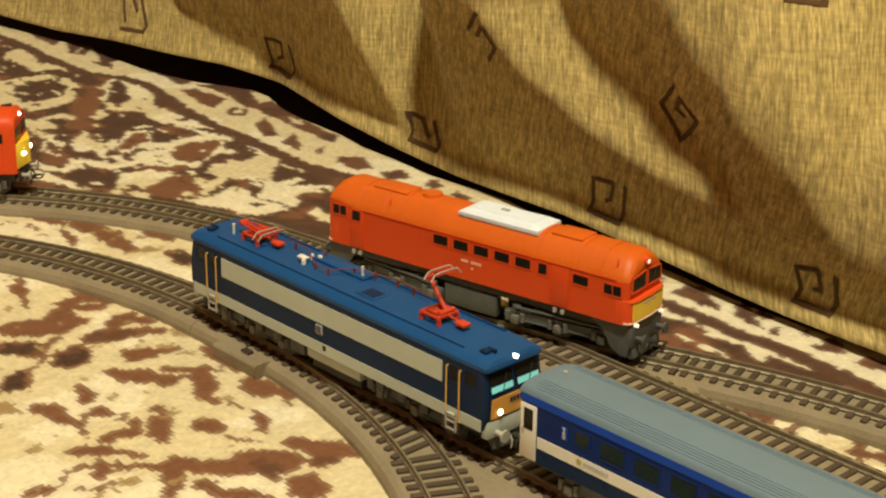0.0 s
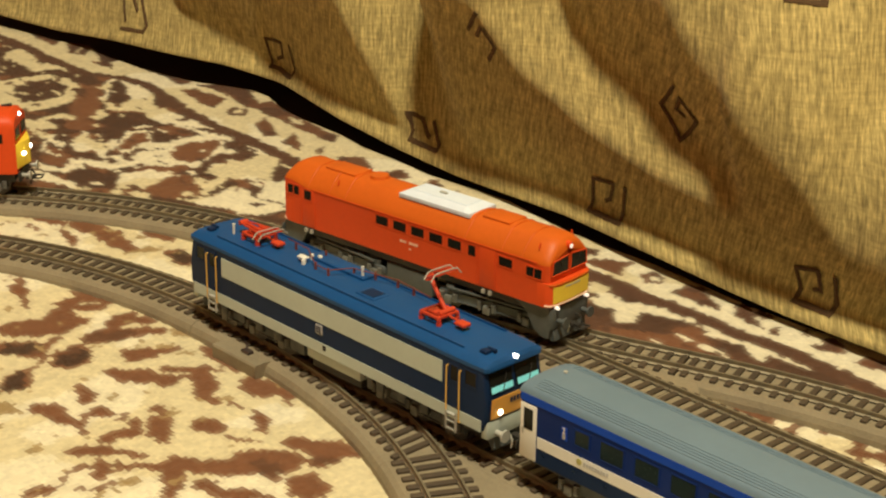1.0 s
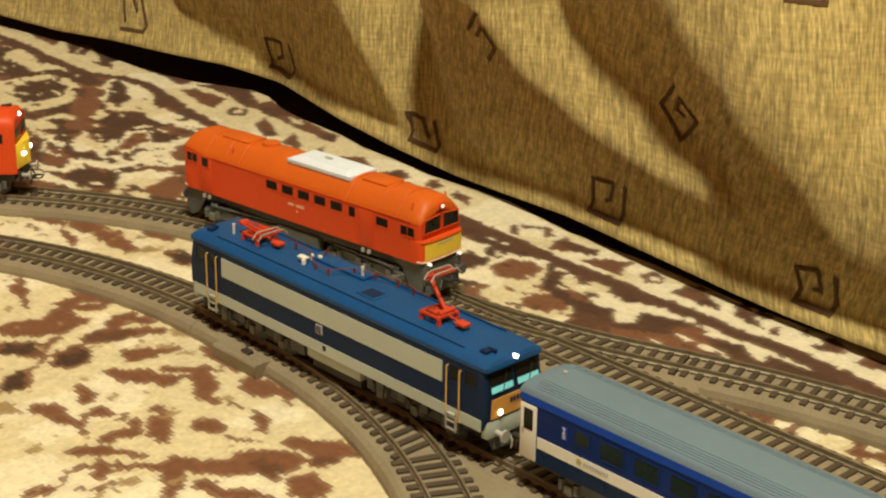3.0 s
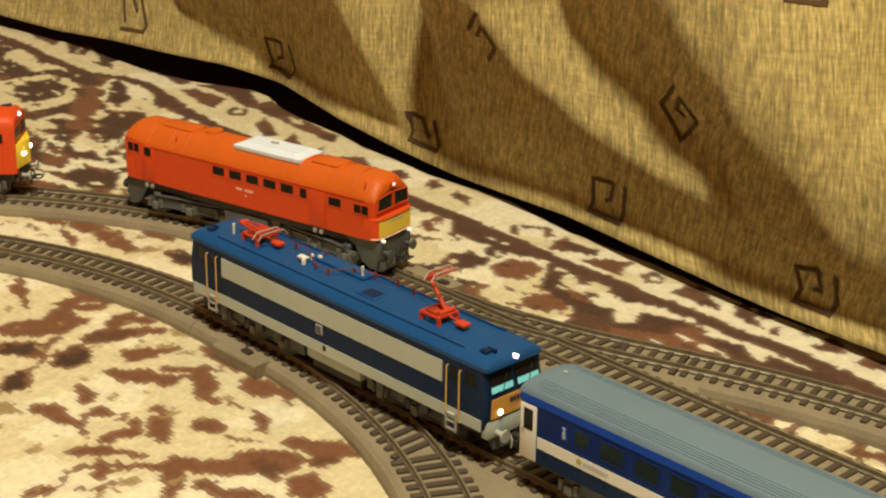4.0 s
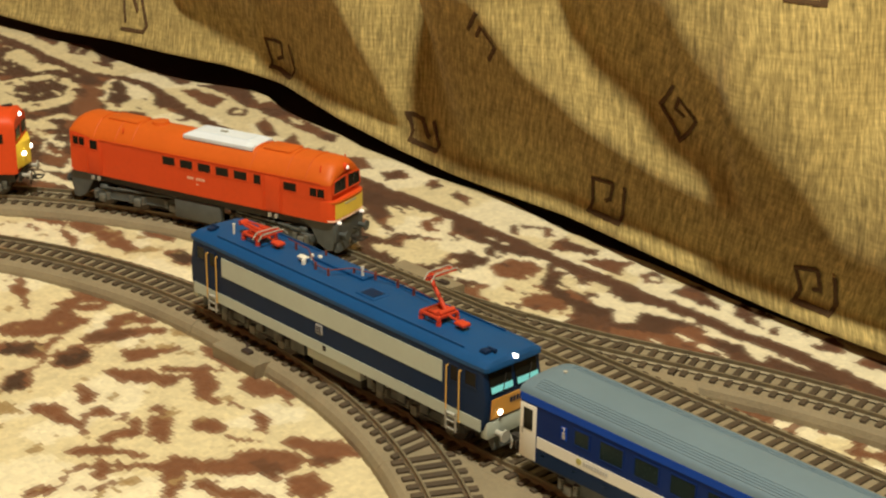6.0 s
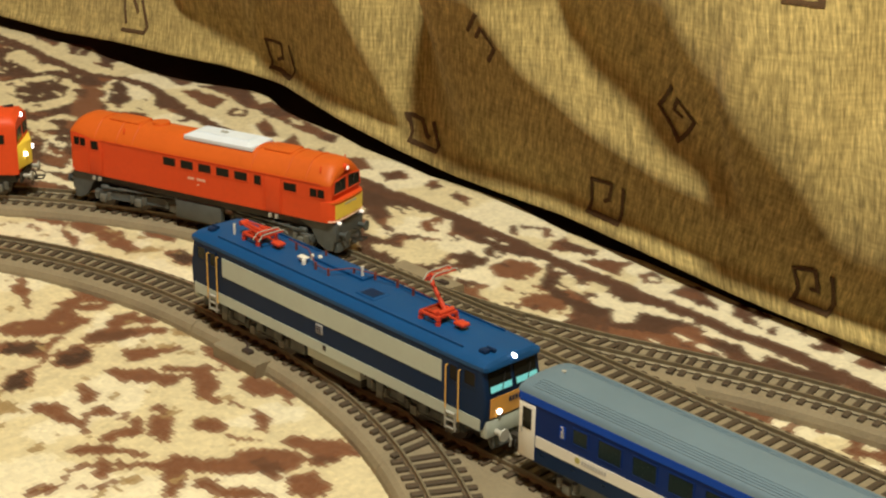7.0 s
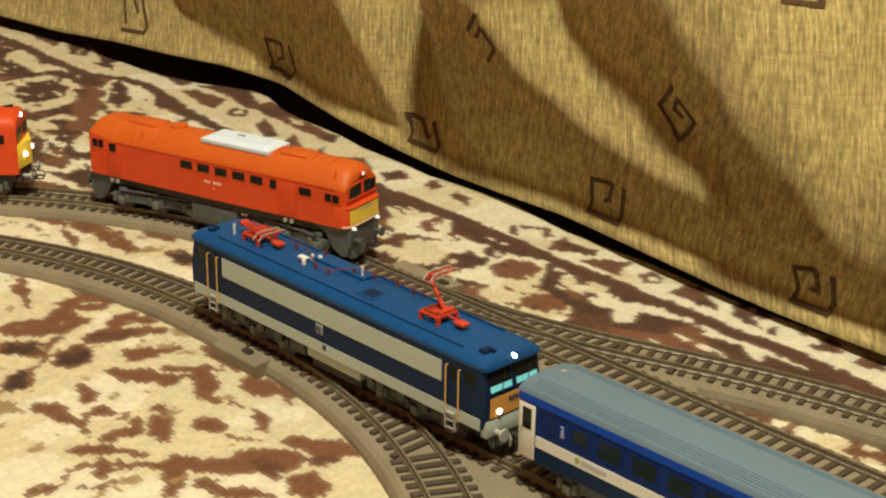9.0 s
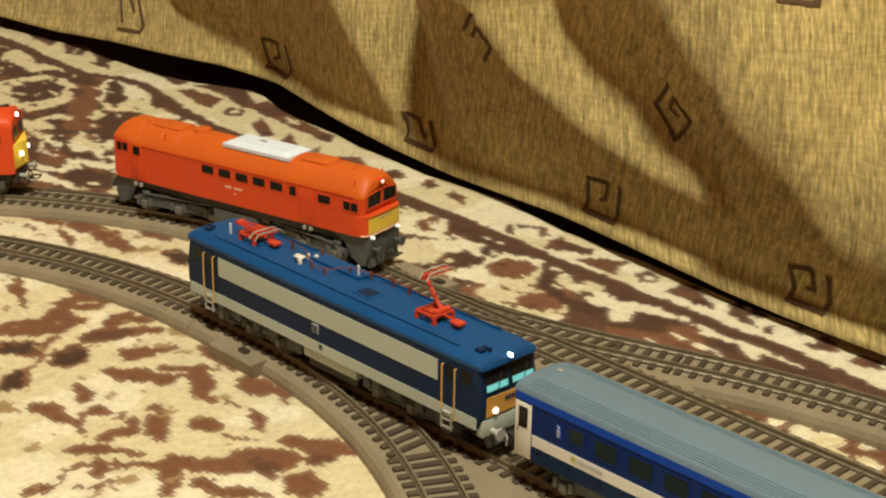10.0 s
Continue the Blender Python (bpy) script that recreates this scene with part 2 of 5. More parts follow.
def turnout(label, main, s0, s1, other, o0, o1, off, motor, fill):
    """Points: main way from s0 to s1 and a diverging way from o0 to o1."""
    t = thing("track_turnout", label, "model track", "sections of model track")
    part("track_bed", sweep(main, s0, s1, BEDLINE), M_BED, t, "grey-brown moulded plastic ballast bed", smooth=False)
    part("track_bed", sweep(other, o0, o1, BEDLINE, -0.0002), M_BED, t, smooth=False)
    for d in (-GAUGE, GAUGE):
        part("rail", sweep(main, s0, s1, railline(d)), M_RAIL, t, "dull nickel-coloured rail", smooth=False)
        part("rail", sweep(other, o0, o1, railline(d), -0.00008), M_RAIL, t, smooth=False)
    # the moulded bed fills the fork
    sgn = 1 if off > 0 else -1
    rows = []
    for i in range(32):
        f = fill * i / 31
        a, b = main.side(s0 + f * (s1 - s0), sgn * 0.0150), other.side(o0 + f * (o1 - o0), -sgn * 0.0150)
        if (b - a).dot(main.side(s0, sgn) - main.side(s0, 0)) < 0.002:
            continue
        rows.append([Vector((q.x, q.y, z)) for q, z in ((a, 0.0), (a, 0.0064), (b, 0.0064), (b, 0.0))])
    if len(rows) > 1:
        part("track_bed", loft(rows), M_BED, t, "grey-brown moulded plastic between the tracks", smooth=False)
    # check rails and frog
    for w, a, b, d in ((main, s0 + 0.085, s0 + 0.115, -GAUGE if off > 0 else GAUGE), (other, o0 + 0.085, o0 + 0.115, GAUGE if off > 0 else -GAUGE)):
        part("check_rail", sweep(w, a, b, railline(d * 0.80), -0.0002), M_RAIL, t, smooth=False)
    n = int((s1 - s0) / PITCH)
    for i in range(n):
        s = s0 + (i + 0.5) * (s1 - s0) / n
        o = o0 + (s - s0)
        a = main.at(s)
        q = other.at(min(o, o1))
        d = -(q[0] - a[0]) * math.sin(a[2]) + (q[1] - a[1]) * math.cos(a[2])
        if abs(d) < 0.024:
            lay_sleeper(t, main, s, min(0, d) - 0.0145, max(0, d) + 0.0145)
        else:
            lay_sleeper(t, main, s, -0.0145, 0.0145)
            if o < o1:
                lay_sleeper(t, other, o, -0.0145, 0.0145)
    # casing of the point motor beside the toe
    a, b, y0, y1 = motor
    part("point_motor_casing", sweep(main, a, b, [(y0, 0.0), (y0, 0.0060), (y0 + 0.0008, 0.0069), (y1 - 0.0008, 0.0069), (y1, 0.0060), (y1, 0.0)]), M_BED, t, "flat grey-brown casing of the point motor", smooth=False)
    # small clip and leads beside the toe
    sgn = -1 if off < 0 else 1
    c = main.side(s0 + 0.048, sgn * 0.0195, 0.0072)
    part("wire_clip", box(c.x - 0.0030, c.x + 0.0030, c.y - 0.0018, c.y + 0.0018, 0.0064, 0.0086, 0.0005), M_COPPER, t, "small dark wire clip")
    part("wire_lead", tube([c, c + Vector((-0.004, -sgn * 0.003, 0.0012)), c + Vector((-0.008, -sgn * 0.0055, 0.0004)), c + Vector((-0.011, -sgn * 0.0065, 0.0012))], 0.0005, 6), M_COPPER, t)
    return t


def build_tracks():
    grey = "grey-brown model track with dark sleepers"
    track_piece("curved " + grey, OUTER, 0.10, 0.6195)
    turnout("grey-brown model turnout with dark sleepers lying beside the curtain", OUTER, 0.62, 0.835, SIDING, 0.62, 0.825, 1, (0.628, 0.676, 0.016, 0.0275), 1.06)
    track_piece("straight " + grey, OUTER, 0.8355, 1.36)
    track_piece("curved " + grey + " leading to a siding", SIDING, 0.8255, 1.32, -0.0001)
    track_piece("curved " + grey + " by the open field", INNER, 0.10, 0.6195)
    turnout("grey-brown model turnout under the blue locomotive", INNER, 0.62, 0.80, BRANCH, 0.0, 0.1856, -1, (0.648, 0.683, -0.0262, -0.016), 1.34)
    track_piece("straight " + grey + " under the coach", INNER, 0.8005, 1.50)
    track_piece("curved " + grey + " branching off", BRANCH, 0.186, 0.46, -0.0001)


# ---- carpet: one woven sheet, tuft by tuft ----
def fbm(x, y, scale, seed, octaves=3):
    """Smooth value noise on arrays."""
    out, amp, tot = np.zeros_like(x), 1.0, 0.0
    for o in range(octaves):
        rng = np.random.RandomState(seed + o * 17)
        grid = rng.rand(64, 64)
        u, v = x * scale * 2 ** o + 100.3, y * scale * 2 ** o + 100.7
        i, j = np.floor(u).astype(int), np.floor(v).astype(int)
        f, g = u - i, v - j
        f, g = f * f * (3 - 2 * f), g * g * (3 - 2 * g)
        a, b = grid[i % 64, j % 64], grid[(i + 1) % 64, j % 64]
        c, d = grid[i % 64, (j + 1) % 64], grid[(i + 1) % 64, (j + 1) % 64]
        out += amp * ((a * (1 - f) + b * f) * (1 - g) + (c * (1 - f) + d * f) * g)
        tot += amp
        amp *= 0.5
    return out / tot


def ease(v, a, b):
    t = np.clip((v - a) / (b - a), 0, 1)
    return t * t * (3 - 2 * t)


# ornament of the carpet: ovals (x, y, half length, half width in mm, turn in degrees)
FIELD_LEAVES = [(-215,-54,21,3,-25),(-166,-75,18,10,61),(-170,-56,18,7,-50),(-183,-42,8,6,-13),(-163,-53,7,4,14),(-183,-30,13,5,10),(-170,-37,7,4,62),(-162,-21,14,3,9),(-144,-36,11,6,-67),(-138,-28,7,5,36),(-124,-34,9,4,71),(-144,-80,10,4,-61),(-125,-99,12,2,-62),(-102,-51,9,7,64),(-98,-39,6,3,64),(-80,-65,16,8,31),(-68,-52,7,3,55),(-73,-42,14,4,41),(-54,-48,17,5,-35)]
FIELD_SPRIGS = [(-74,-20,18,6,-9),(-30,-28,16,7,11),(-82,-97,11,4,-20),(-78,-117,12,5,27),(-63,-116,6,3,33),(-53,-119,5,2,0),(-62,-106,6,2,-57),(-60,-98,4,3,35),(-53,-94,4,2,-75),(-39,-107,10,5,78),(-41,-97,6,3,-51),(-34,-88,15,5,-35),(-17,-72,9,6,21),(-33,-127,9,4,51),(-29,-121,6,5,13),(-19,-115,8,3,29),(-22,-137,5,3,58),(-20,-146,10,1,-54),(-13,-131,8,4,-33)]
FIELD_SCROLLS = [(-10,-122,4,3,41),(-4,-111,6,3,46),(12,-113,16,5,-31),(3,-98,10,4,7),(-16,-162,7,4,42),(-5,-147,3,2,38),(1,-136,7,2,80),(19,-88,25,6,44),(28,-71,15,9,32),(31,-47,17,7,29),(49,-37,8,4,23),(57,-73,10,7,-42),(26,-105,4,4,-70),(42,-100,17,4,38),(-27,-49,9,2,3),(-10,-49,8,2,-33),(-1,-52,6,2,-67),(-37,-54,6,3,-84),(3,-69,6,2,36)]
FIELD_SHADES = [(-132,-51,14,8,72),(-146,-94,13,8,41),(-122,-78,12,9,-40),(-116,-113,10,6,-47),(34,-75,10,5,-10),(42,-54,7,6,-34),(-164,-20,10,3,8),(-198,39,9,6,-11)]
VERGE_LEAVES = [(-259,27,35,8,-3),(-263,8,20,3,-25),(-299,14,17,6,17),(-317,13,21,5,39),(-233,50,14,5,5),(-296,-1,8,2,0)]
# ornament by the curtain: outlines (x, y in mm) and the inner edge of the guard stripe
CREAM_SCROLLS_A = [[(-740, 238), (-727, 244), (-663, 237), (-678, 249), (-672, 253), (-645, 238), (-627, 242), (-641, 253), (-638, 257), (-608, 245), (-597, 238), (-611, 232), (-580, 225), (-599, 219), (-634, 219), (-680, 225)], [(-673, 194), (-678, 212), (-654, 212), (-631, 201), (-604, 206), (-577, 221), (-571, 216), (-601, 199), (-607, 182), (-632, 186), (-652, 183)], [(-590, 245), (-592, 255), (-567, 252), (-527, 251), (-517, 246), (-538, 238), (-555, 228), (-577, 215), (-583, 219), (-568, 231)], [(-583, 129), (-594, 147), (-596, 165), (-592, 188), (-573, 192), (-541, 185), (-523, 175), (-508, 153), (-509, 125), (-536, 112), (-555, 113)]]
CREAM_SCROLLS_B = [[(-31, 180), (-36, 191), (-32, 192), (-19, 181), (-12, 195), (1, 186), (14, 182), (26, 189), (44, 191), (88, 192), (117, 192), (143, 193), (144, 187), (122, 184), (94, 184), (70, 183), (49, 185), (29, 178), (35, 165), (30, 157), (17, 167), (-2, 170), (-8, 169)], [(84, 188), (94, 194), (110, 194), (109, 174), (96, 180)], [(-170, 175), (-167, 195), (-145, 204), (-134, 193), (-120, 173), (-135, 170), (-151, 158), (-161, 162)], [(-81, 143), (-76, 161), (-80, 173), (-77, 186), (-57, 195), (-48, 187), (-35, 167), (-38, 158), (-44, 151), (-58, 143), (-75, 137)]]
CREAM_SCROLLS_C = [[(-118, 133), (-134, 156), (-134, 167), (-126, 163), (-110, 184), (-96, 186), (-92, 176), (-102, 158), (-96, 145), (-99, 135), (-108, 128)], [(-53, 134), (-51, 149), (-40, 146), (-32, 157), (-21, 166), (-9, 162), (0, 155), (10, 139), (-1, 133), (-22, 129), (-44, 129)], [(-35, 125), (-31, 129), (-20, 126), (-24, 122)], [(-537, 203), (-550, 220), (-541, 230), (-504, 223), (-458, 200), (-438, 201), (-411, 199), (-392, 200), (-398, 187), (-415, 180), (-438, 179), (-455, 185), (-478, 167)], [(-410, 99), (-436, 117), (-444, 129), (-423, 122), (-410, 132), (-398, 126), (-386, 113), (-403, 112), (-400, 101)]]
CREAM_SCROLLS_D = [[(-369, 117), (-377, 131), (-368, 148), (-351, 138), (-338, 139), (-337, 127), (-351, 116)], [(-324, 77), (-346, 94), (-340, 115), (-324, 118), (-312, 108), (-306, 97), (-318, 82), (-317, 75)], [(-311, 138), (-322, 153), (-314, 171), (-321, 192), (-307, 198), (-294, 185), (-280, 156), (-289, 143), (-302, 140)], [(-281, 93), (-272, 104), (-269, 123), (-269, 139), (-261, 136), (-257, 125), (-244, 122), (-227, 128), (-219, 122), (-229, 110), (-246, 106), (-263, 98)]]
CREAM_SCROLLS_E = [[(-254, 136), (-267, 155), (-265, 179), (-258, 178), (-255, 164), (-237, 185), (-226, 175), (-240, 160), (-241, 154), (-229, 150), (-220, 140), (-235, 137), (-247, 133)], [(-210, 140), (-211, 150), (-189, 150), (-178, 141), (-192, 139)], [(-378, 44), (-388, 59), (-368, 61), (-352, 62), (-349, 57), (-365, 50)], [(-394, 89), (-370, 104), (-361, 118), (-354, 113), (-356, 95), (-364, 92), (-380, 87)], [(-491, 116), (-491, 139), (-481, 135), (-483, 120), (-462, 118), (-465, 105), (-477, 107)], [(-435, 89), (-455, 106), (-446, 106), (-430, 89), (-401, 66), (-379, 70), (-389, 86), (-371, 79), (-371, 68), (-388, 59)]]
CREAM_SCROLLS_F = [[(-277, 107), (-294, 123), (-297, 142), (-285, 134), (-281, 121), (-274, 111)], [(-423, 150), (-415, 162), (-392, 149), (-381, 157), (-382, 181), (-367, 194), (-346, 178), (-331, 180), (-328, 175), (-340, 170), (-324, 138), (-340, 133), (-373, 147), (-385, 134), (-380, 123), (-399, 125)]]
RUST_LEAVES_A = [[(-405, 134), (-416, 151), (-409, 157), (-393, 147), (-393, 137), (-382, 125), (-398, 126)], [(-364, 146), (-373, 167), (-363, 188), (-352, 180), (-337, 158), (-332, 141), (-345, 138)], [(-310, 87), (-320, 116), (-314, 129), (-291, 118), (-277, 108), (-281, 93), (-297, 87)], [(-414, 75), (-426, 93), (-400, 91), (-384, 72), (-398, 70)], [(-550, 189), (-539, 201), (-485, 168), (-459, 143), (-444, 146), (-442, 127), (-464, 122), (-499, 151)], [(-151, 181), (-155, 194), (-146, 198), (-132, 180), (-140, 176)], [(-73, 162), (-73, 181), (-60, 187), (-50, 184), (-44, 172), (-44, 162), (-58, 156), (-64, 159)]]
RUST_LEAVES_B = [[(-29, 154), (-20, 162), (-7, 158), (0, 151), (3, 140), (-7, 138), (-25, 138)], [(21, 144), (36, 154), (56, 167), (82, 167), (83, 157), (58, 151), (33, 140)]]
DARK_LEAVES = [[(-458, 144), (-467, 167), (-452, 184), (-428, 168), (-430, 150), (-443, 147)], [(-365, 65), (-379, 88), (-365, 86), (-345, 91), (-325, 78), (-335, 61)], [(-278, 113), (-291, 139), (-279, 140), (-270, 115)], [(-540, 213), (-540, 221), (-514, 210), (-489, 196), (-483, 179), (-497, 182), (-521, 196)], [(-574, 146), (-582, 167), (-578, 182), (-547, 178), (-528, 164), (-531, 137), (-553, 134)], [(-33, 165), (-38, 179), (-26, 173), (-8, 163), (7, 169), (18, 171), (19, 156), (0, 154)]]
BORDER_SPOTS_A = [[(-485, 240), (-483, 252), (-444, 252), (-430, 231), (-451, 231)], [(-421, 233), (-423, 244), (-409, 247), (-399, 236), (-408, 228)], [(-376, 226), (-388, 247), (-345, 224), (-350, 216)], [(-331, 216), (-344, 238), (-324, 228), (-308, 214)], [(-305, 227), (-305, 234), (-292, 222), (-292, 216)], [(-282, 224), (-269, 237), (-244, 228), (-251, 216), (-269, 216)], [(-237, 225), (-231, 238), (-216, 235), (-222, 219)], [(-203, 232), (-203, 243), (-189, 237), (-191, 227)], [(-175, 231), (-177, 241), (-161, 236), (-154, 225)]]
BORDER_SPOTS_B = [[(-528, 253), (-494, 256), (-476, 275), (-467, 285), (-418, 275), (-347, 260), (-317, 257), (-306, 243), (-340, 245), (-386, 250), (-422, 252), (-470, 260)], [(-668, 252), (-662, 258), (-640, 255), (-624, 242), (-638, 234)], [(-72, 207), (-79, 235), (-66, 228), (-46, 230), (-44, 222), (-60, 214)], [(-44, 211), (-34, 224), (-20, 232), (-20, 219), (-12, 207), (-28, 209)], [(-8, 219), (-6, 228), (6, 228), (10, 218), (3, 211)], [(21, 210), (20, 227), (28, 230), (46, 218), (55, 212), (43, 209)], [(55, 223), (57, 233), (78, 216), (86, 210), (81, 207), (66, 212)]]
BORDER_SPOTS_C = [[(87, 213), (88, 220), (96, 210), (93, 207)], [(99, 227), (103, 226), (109, 217), (105, 218)], [(114, 208), (114, 228), (123, 228), (132, 215), (122, 208)], [(139, 209), (142, 219), (154, 220), (162, 213), (147, 207)], [(67, 218), (71, 228), (82, 228), (82, 220)], [(-110, 221), (-109, 227), (-96, 211), (-101, 211)], [(-97, 234), (-92, 235), (-81, 225), (-84, 221)], [(-110, 228), (-97, 234), (-94, 229), (-105, 224)]]
VERGE_GROUND = [[(108, 121), (124, 134), (158, 141), (208, 148), (240, 105), (176, 107), (140, 113)]]
VERGE_SCROLLS = [[(167, 122), (165, 133), (167, 137), (176, 131), (182, 143), (190, 135), (193, 127), (189, 118), (178, 117)], [(110, 119), (116, 123), (128, 123), (129, 118), (117, 116)], [(153, 119), (155, 134), (159, 131), (160, 118)], [(201, 126), (204, 129), (214, 128), (218, 118), (210, 118)], [(197, 135), (197, 140), (202, 142), (202, 136)]]
PALE_HEARTS = [[(-447, 277), (-438, 285), (-418, 276), (-419, 265)], [(-375, 257), (-363, 261), (-354, 256), (-362, 251)], [(-416, 236), (-414, 243), (-406, 239), (-409, 233)], [(-2, 220), (0, 225), (6, 221), (3, 216)], [(-650, 249), (-649, 251), (-634, 242), (-635, 240)]]
STRIPE_X = [-0.677, -0.620, -0.571, -0.550, -0.519, -0.488, -0.447, -0.410, -0.366, -0.330, -0.286, -0.257, -0.235, -0.205, -0.174, -0.113, -0.081, -0.047, -0.017, 0.014, 0.045, 0.077, 0.109, 0.145, 0.169]
STRIPE_Y = [0.2239, 0.2166, 0.2177, 0.2300, 0.2340, 0.2284, 0.2177, 0.2116, 0.2086, 0.2058, 0.2016, 0.2066, 0.2120, 0.2101, 0.2111, 0.2100, 0.2069, 0.2044, 0.2046, 0.2023, 0.2024, 0.2007, 0.2007, 0.1978, 0.1944]
# where the carpet is cut off by the curtain: the edge of the shade under its hem
EDGE_X = [-2.700, -0.958, -0.763, -0.714, -0.683, -0.648, -0.609, -0.561, -0.525, -0.495, -0.473, -0.448, -0.429, -0.395, -0.362, -0.319, -0.287, -0.249, -0.211, -0.167, -0.142, -0.082, -0.035, -0.014, 0.031, 0.061, 0.109, 0.149, 2.700]
EDGE_Y = [0.2358, 0.2394, 0.2394, 0.2451, 0.2486, 0.2600, 0.2515, 0.2527, 0.2553, 0.2616, 0.2726, 0.2814, 0.2800, 0.2666, 0.2620, 0.2585, 0.2518, 0.2496, 0.2459, 0.2494, 0.2503, 0.2384, 0.2363, 0.2364, 0.2312, 0.2277, 0.2274, 0.2281, 0.2281]
CREAM, PALE, RUST, DARK = np.array((0.72, 0.635, 0.405)), np.array((0.82, 0.755, 0.55)), np.array((0.20, 0.085, 0.040)), np.array((0.062, 0.032, 0.018))
BROWN = np.array((0.108, 0.050, 0.027))
TAN = np.array((0.36, 0.25, 0.115))


def ovals(x, y, shapes, grow=1.0):
    """True where a tuft lies in one of the ovals."""
    hit = np.zeros(len(x), bool)
    for cx, cy, a, b, turn in shapes:
        c, s = math.cos(radians(turn)), math.sin(radians(turn))
        dx, dy = x - cx / 1000, y - cy / 1000
        u, v = (dx * c + dy * s) * 1000 / max(a, 2.0), (dy * c - dx * s) * 1000 / max(b, 1.6)
        hit |= u * u + v * v < grow
    return hit


def within(x, y, outlines):
    """True where a tuft lies inside one of the outlines."""
    hit = np.zeros(len(x), bool)
    for pts in outlines:
        odd = np.zeros(len(x), bool)
        for (ax, ay), (bx, by) in zip(pts, pts[1:] + pts[:1]):
            if ay == by:
                continue
            cross = (ay / 1000 > y) != (by / 1000 > y)
            odd ^= cross & (x < (ax + (y * 1000 - ay) * (bx - ax) / (by - ay)) / 1000)
        hit |= odd
    return hit


def pile_height(x, y):
    """The carpet swells a little towards the far end of the oval."""
    return 0.0012 * ease(-x, 0.13, 0.27)


def carpet_colours(x, y):
    """Colour of each tuft: a cream field, then a brown ground with petals, then a cream border along the curtain."""
    wx = x + 0.009 * (fbm(x, y, 60, 3) - 0.5) + 0.006 * (fbm(x, y, 190, 13, 2) - 0.5)
    wy = y + 0.009 * (fbm(x, y, 60, 9) - 0.5) + 0.006 * (fbm(x, y, 190, 19, 2) - 0.5)
    col = np.tile(CREAM, (len(x), 1))
    pale = fbm(wx, wy, 18, 71)
    tone = fbm(wx, wy * 1.3, 40, 31)
    col[pale > 0.50] = PALE
    far = np.where(x < -0.08, np.hypot(x + 0.1069, y + 0.2647) > 0.360, y > 0.0953)
    far &= y > 0.02 * np.sin(9 * x) - 0.10
    ground = np.where((tone > 0.47)[:, None], BROWN, DARK * 0.5 + BROWN * 0.5)
    ground = np.where((tone > 0.60)[:, None], RUST, ground)
    col[far] = ground[far]
    out = (x < -0.9) | (x > 0.30) | (y < -0.20)
    col[out & (tone > 0.56)] = RUST
    cream = np.where((pale > 0.47)[:, None], PALE, CREAM)
    streak = fbm(wx * 0.55 + wy * 0.1, wy * 1.7 + 0.08 * wx, 46, 77)
    fleck = far & (streak > 0.69)
    col[fleck] = cream[fleck]
    fx, fy = 0.5 * (x + wx), 0.5 * (y + wy)
    scrolls = far & within(fx, fy, CREAM_SCROLLS_A + CREAM_SCROLLS_B + CREAM_SCROLLS_C + CREAM_SCROLLS_D + CREAM_SCROLLS_E + CREAM_SCROLLS_F)
    col[scrolls] = cream[scrolls]
    col[within(fx, fy, VERGE_GROUND)] = 0.7 * RUST + 0.3 * BROWN
    verge = within(fx, fy, VERGE_SCROLLS)
    col[verge] = cream[verge]
    # border between the guard stripe and the curtain
    v = fy - np.interp(fx, STRIPE_X, STRIPE_Y)
    border = far & (v > 0) & (fx > -0.499)
    stripe = far & (v > 0) & (v < 0.016)
    col[border | stripe] = cream[border | stripe]
    band = far & (v <= 0) & (v > -0.012)
    col[band] = BROWN
    spots = within(fx, fy, BORDER_SPOTS_A + BORDER_SPOTS_B + BORDER_SPOTS_C)
    col[spots] = np.where((tone > 0.55)[:, None], 0.6 * RUST + 0.4 * BROWN, BROWN)[spots]
    hearts = within(fx, fy, PALE_HEARTS)
    col[hearts] = cream[hearts]
    col[within(fx, fy, RUST_LEAVES_A + RUST_LEAVES_B)] = RUST
    col[within(fx, fy, DARK_LEAVES)] = 0.6 * DARK + 0.4 * BROWN
    fine = fbm(wx * 0.7 + wy * 0.2, wy * 2.0 + 0.1 * wx, 95, 88, 2)
    col[far & (fine < 0.23) & (v < -0.012)] = BROWN
    vein = far & (fine > 0.76) & (v < -0.012)
    col[vein] = cream[vein]
    col[ovals(wx, wy, FIELD_LEAVES, 1.3) | ovals(wx, wy, FIELD_SPRIGS, 1.4) | ovals(wx, wy, FIELD_SCROLLS, 1.3) | ovals(wx, wy, VERGE_LEAVES, 1.2)] = RUST
    shade = ovals(wx, wy, FIELD_SHADES, 1.35)
    col[shade] = RUST
    shade = ovals(wx, wy, FIELD_SHADES, 0.8)
    col[shade] = np.where((tone > 0.5)[:, None], DARK, 0.5 * DARK + 0.5 * RUST)[shade]
    # worn specks of tan at the edges of the leaves
    speck = fbm(wx, wy, 130, 41, 2)
    col[(speck > 0.73) & (tone > 0.5) & ~far] = TAN
    return col


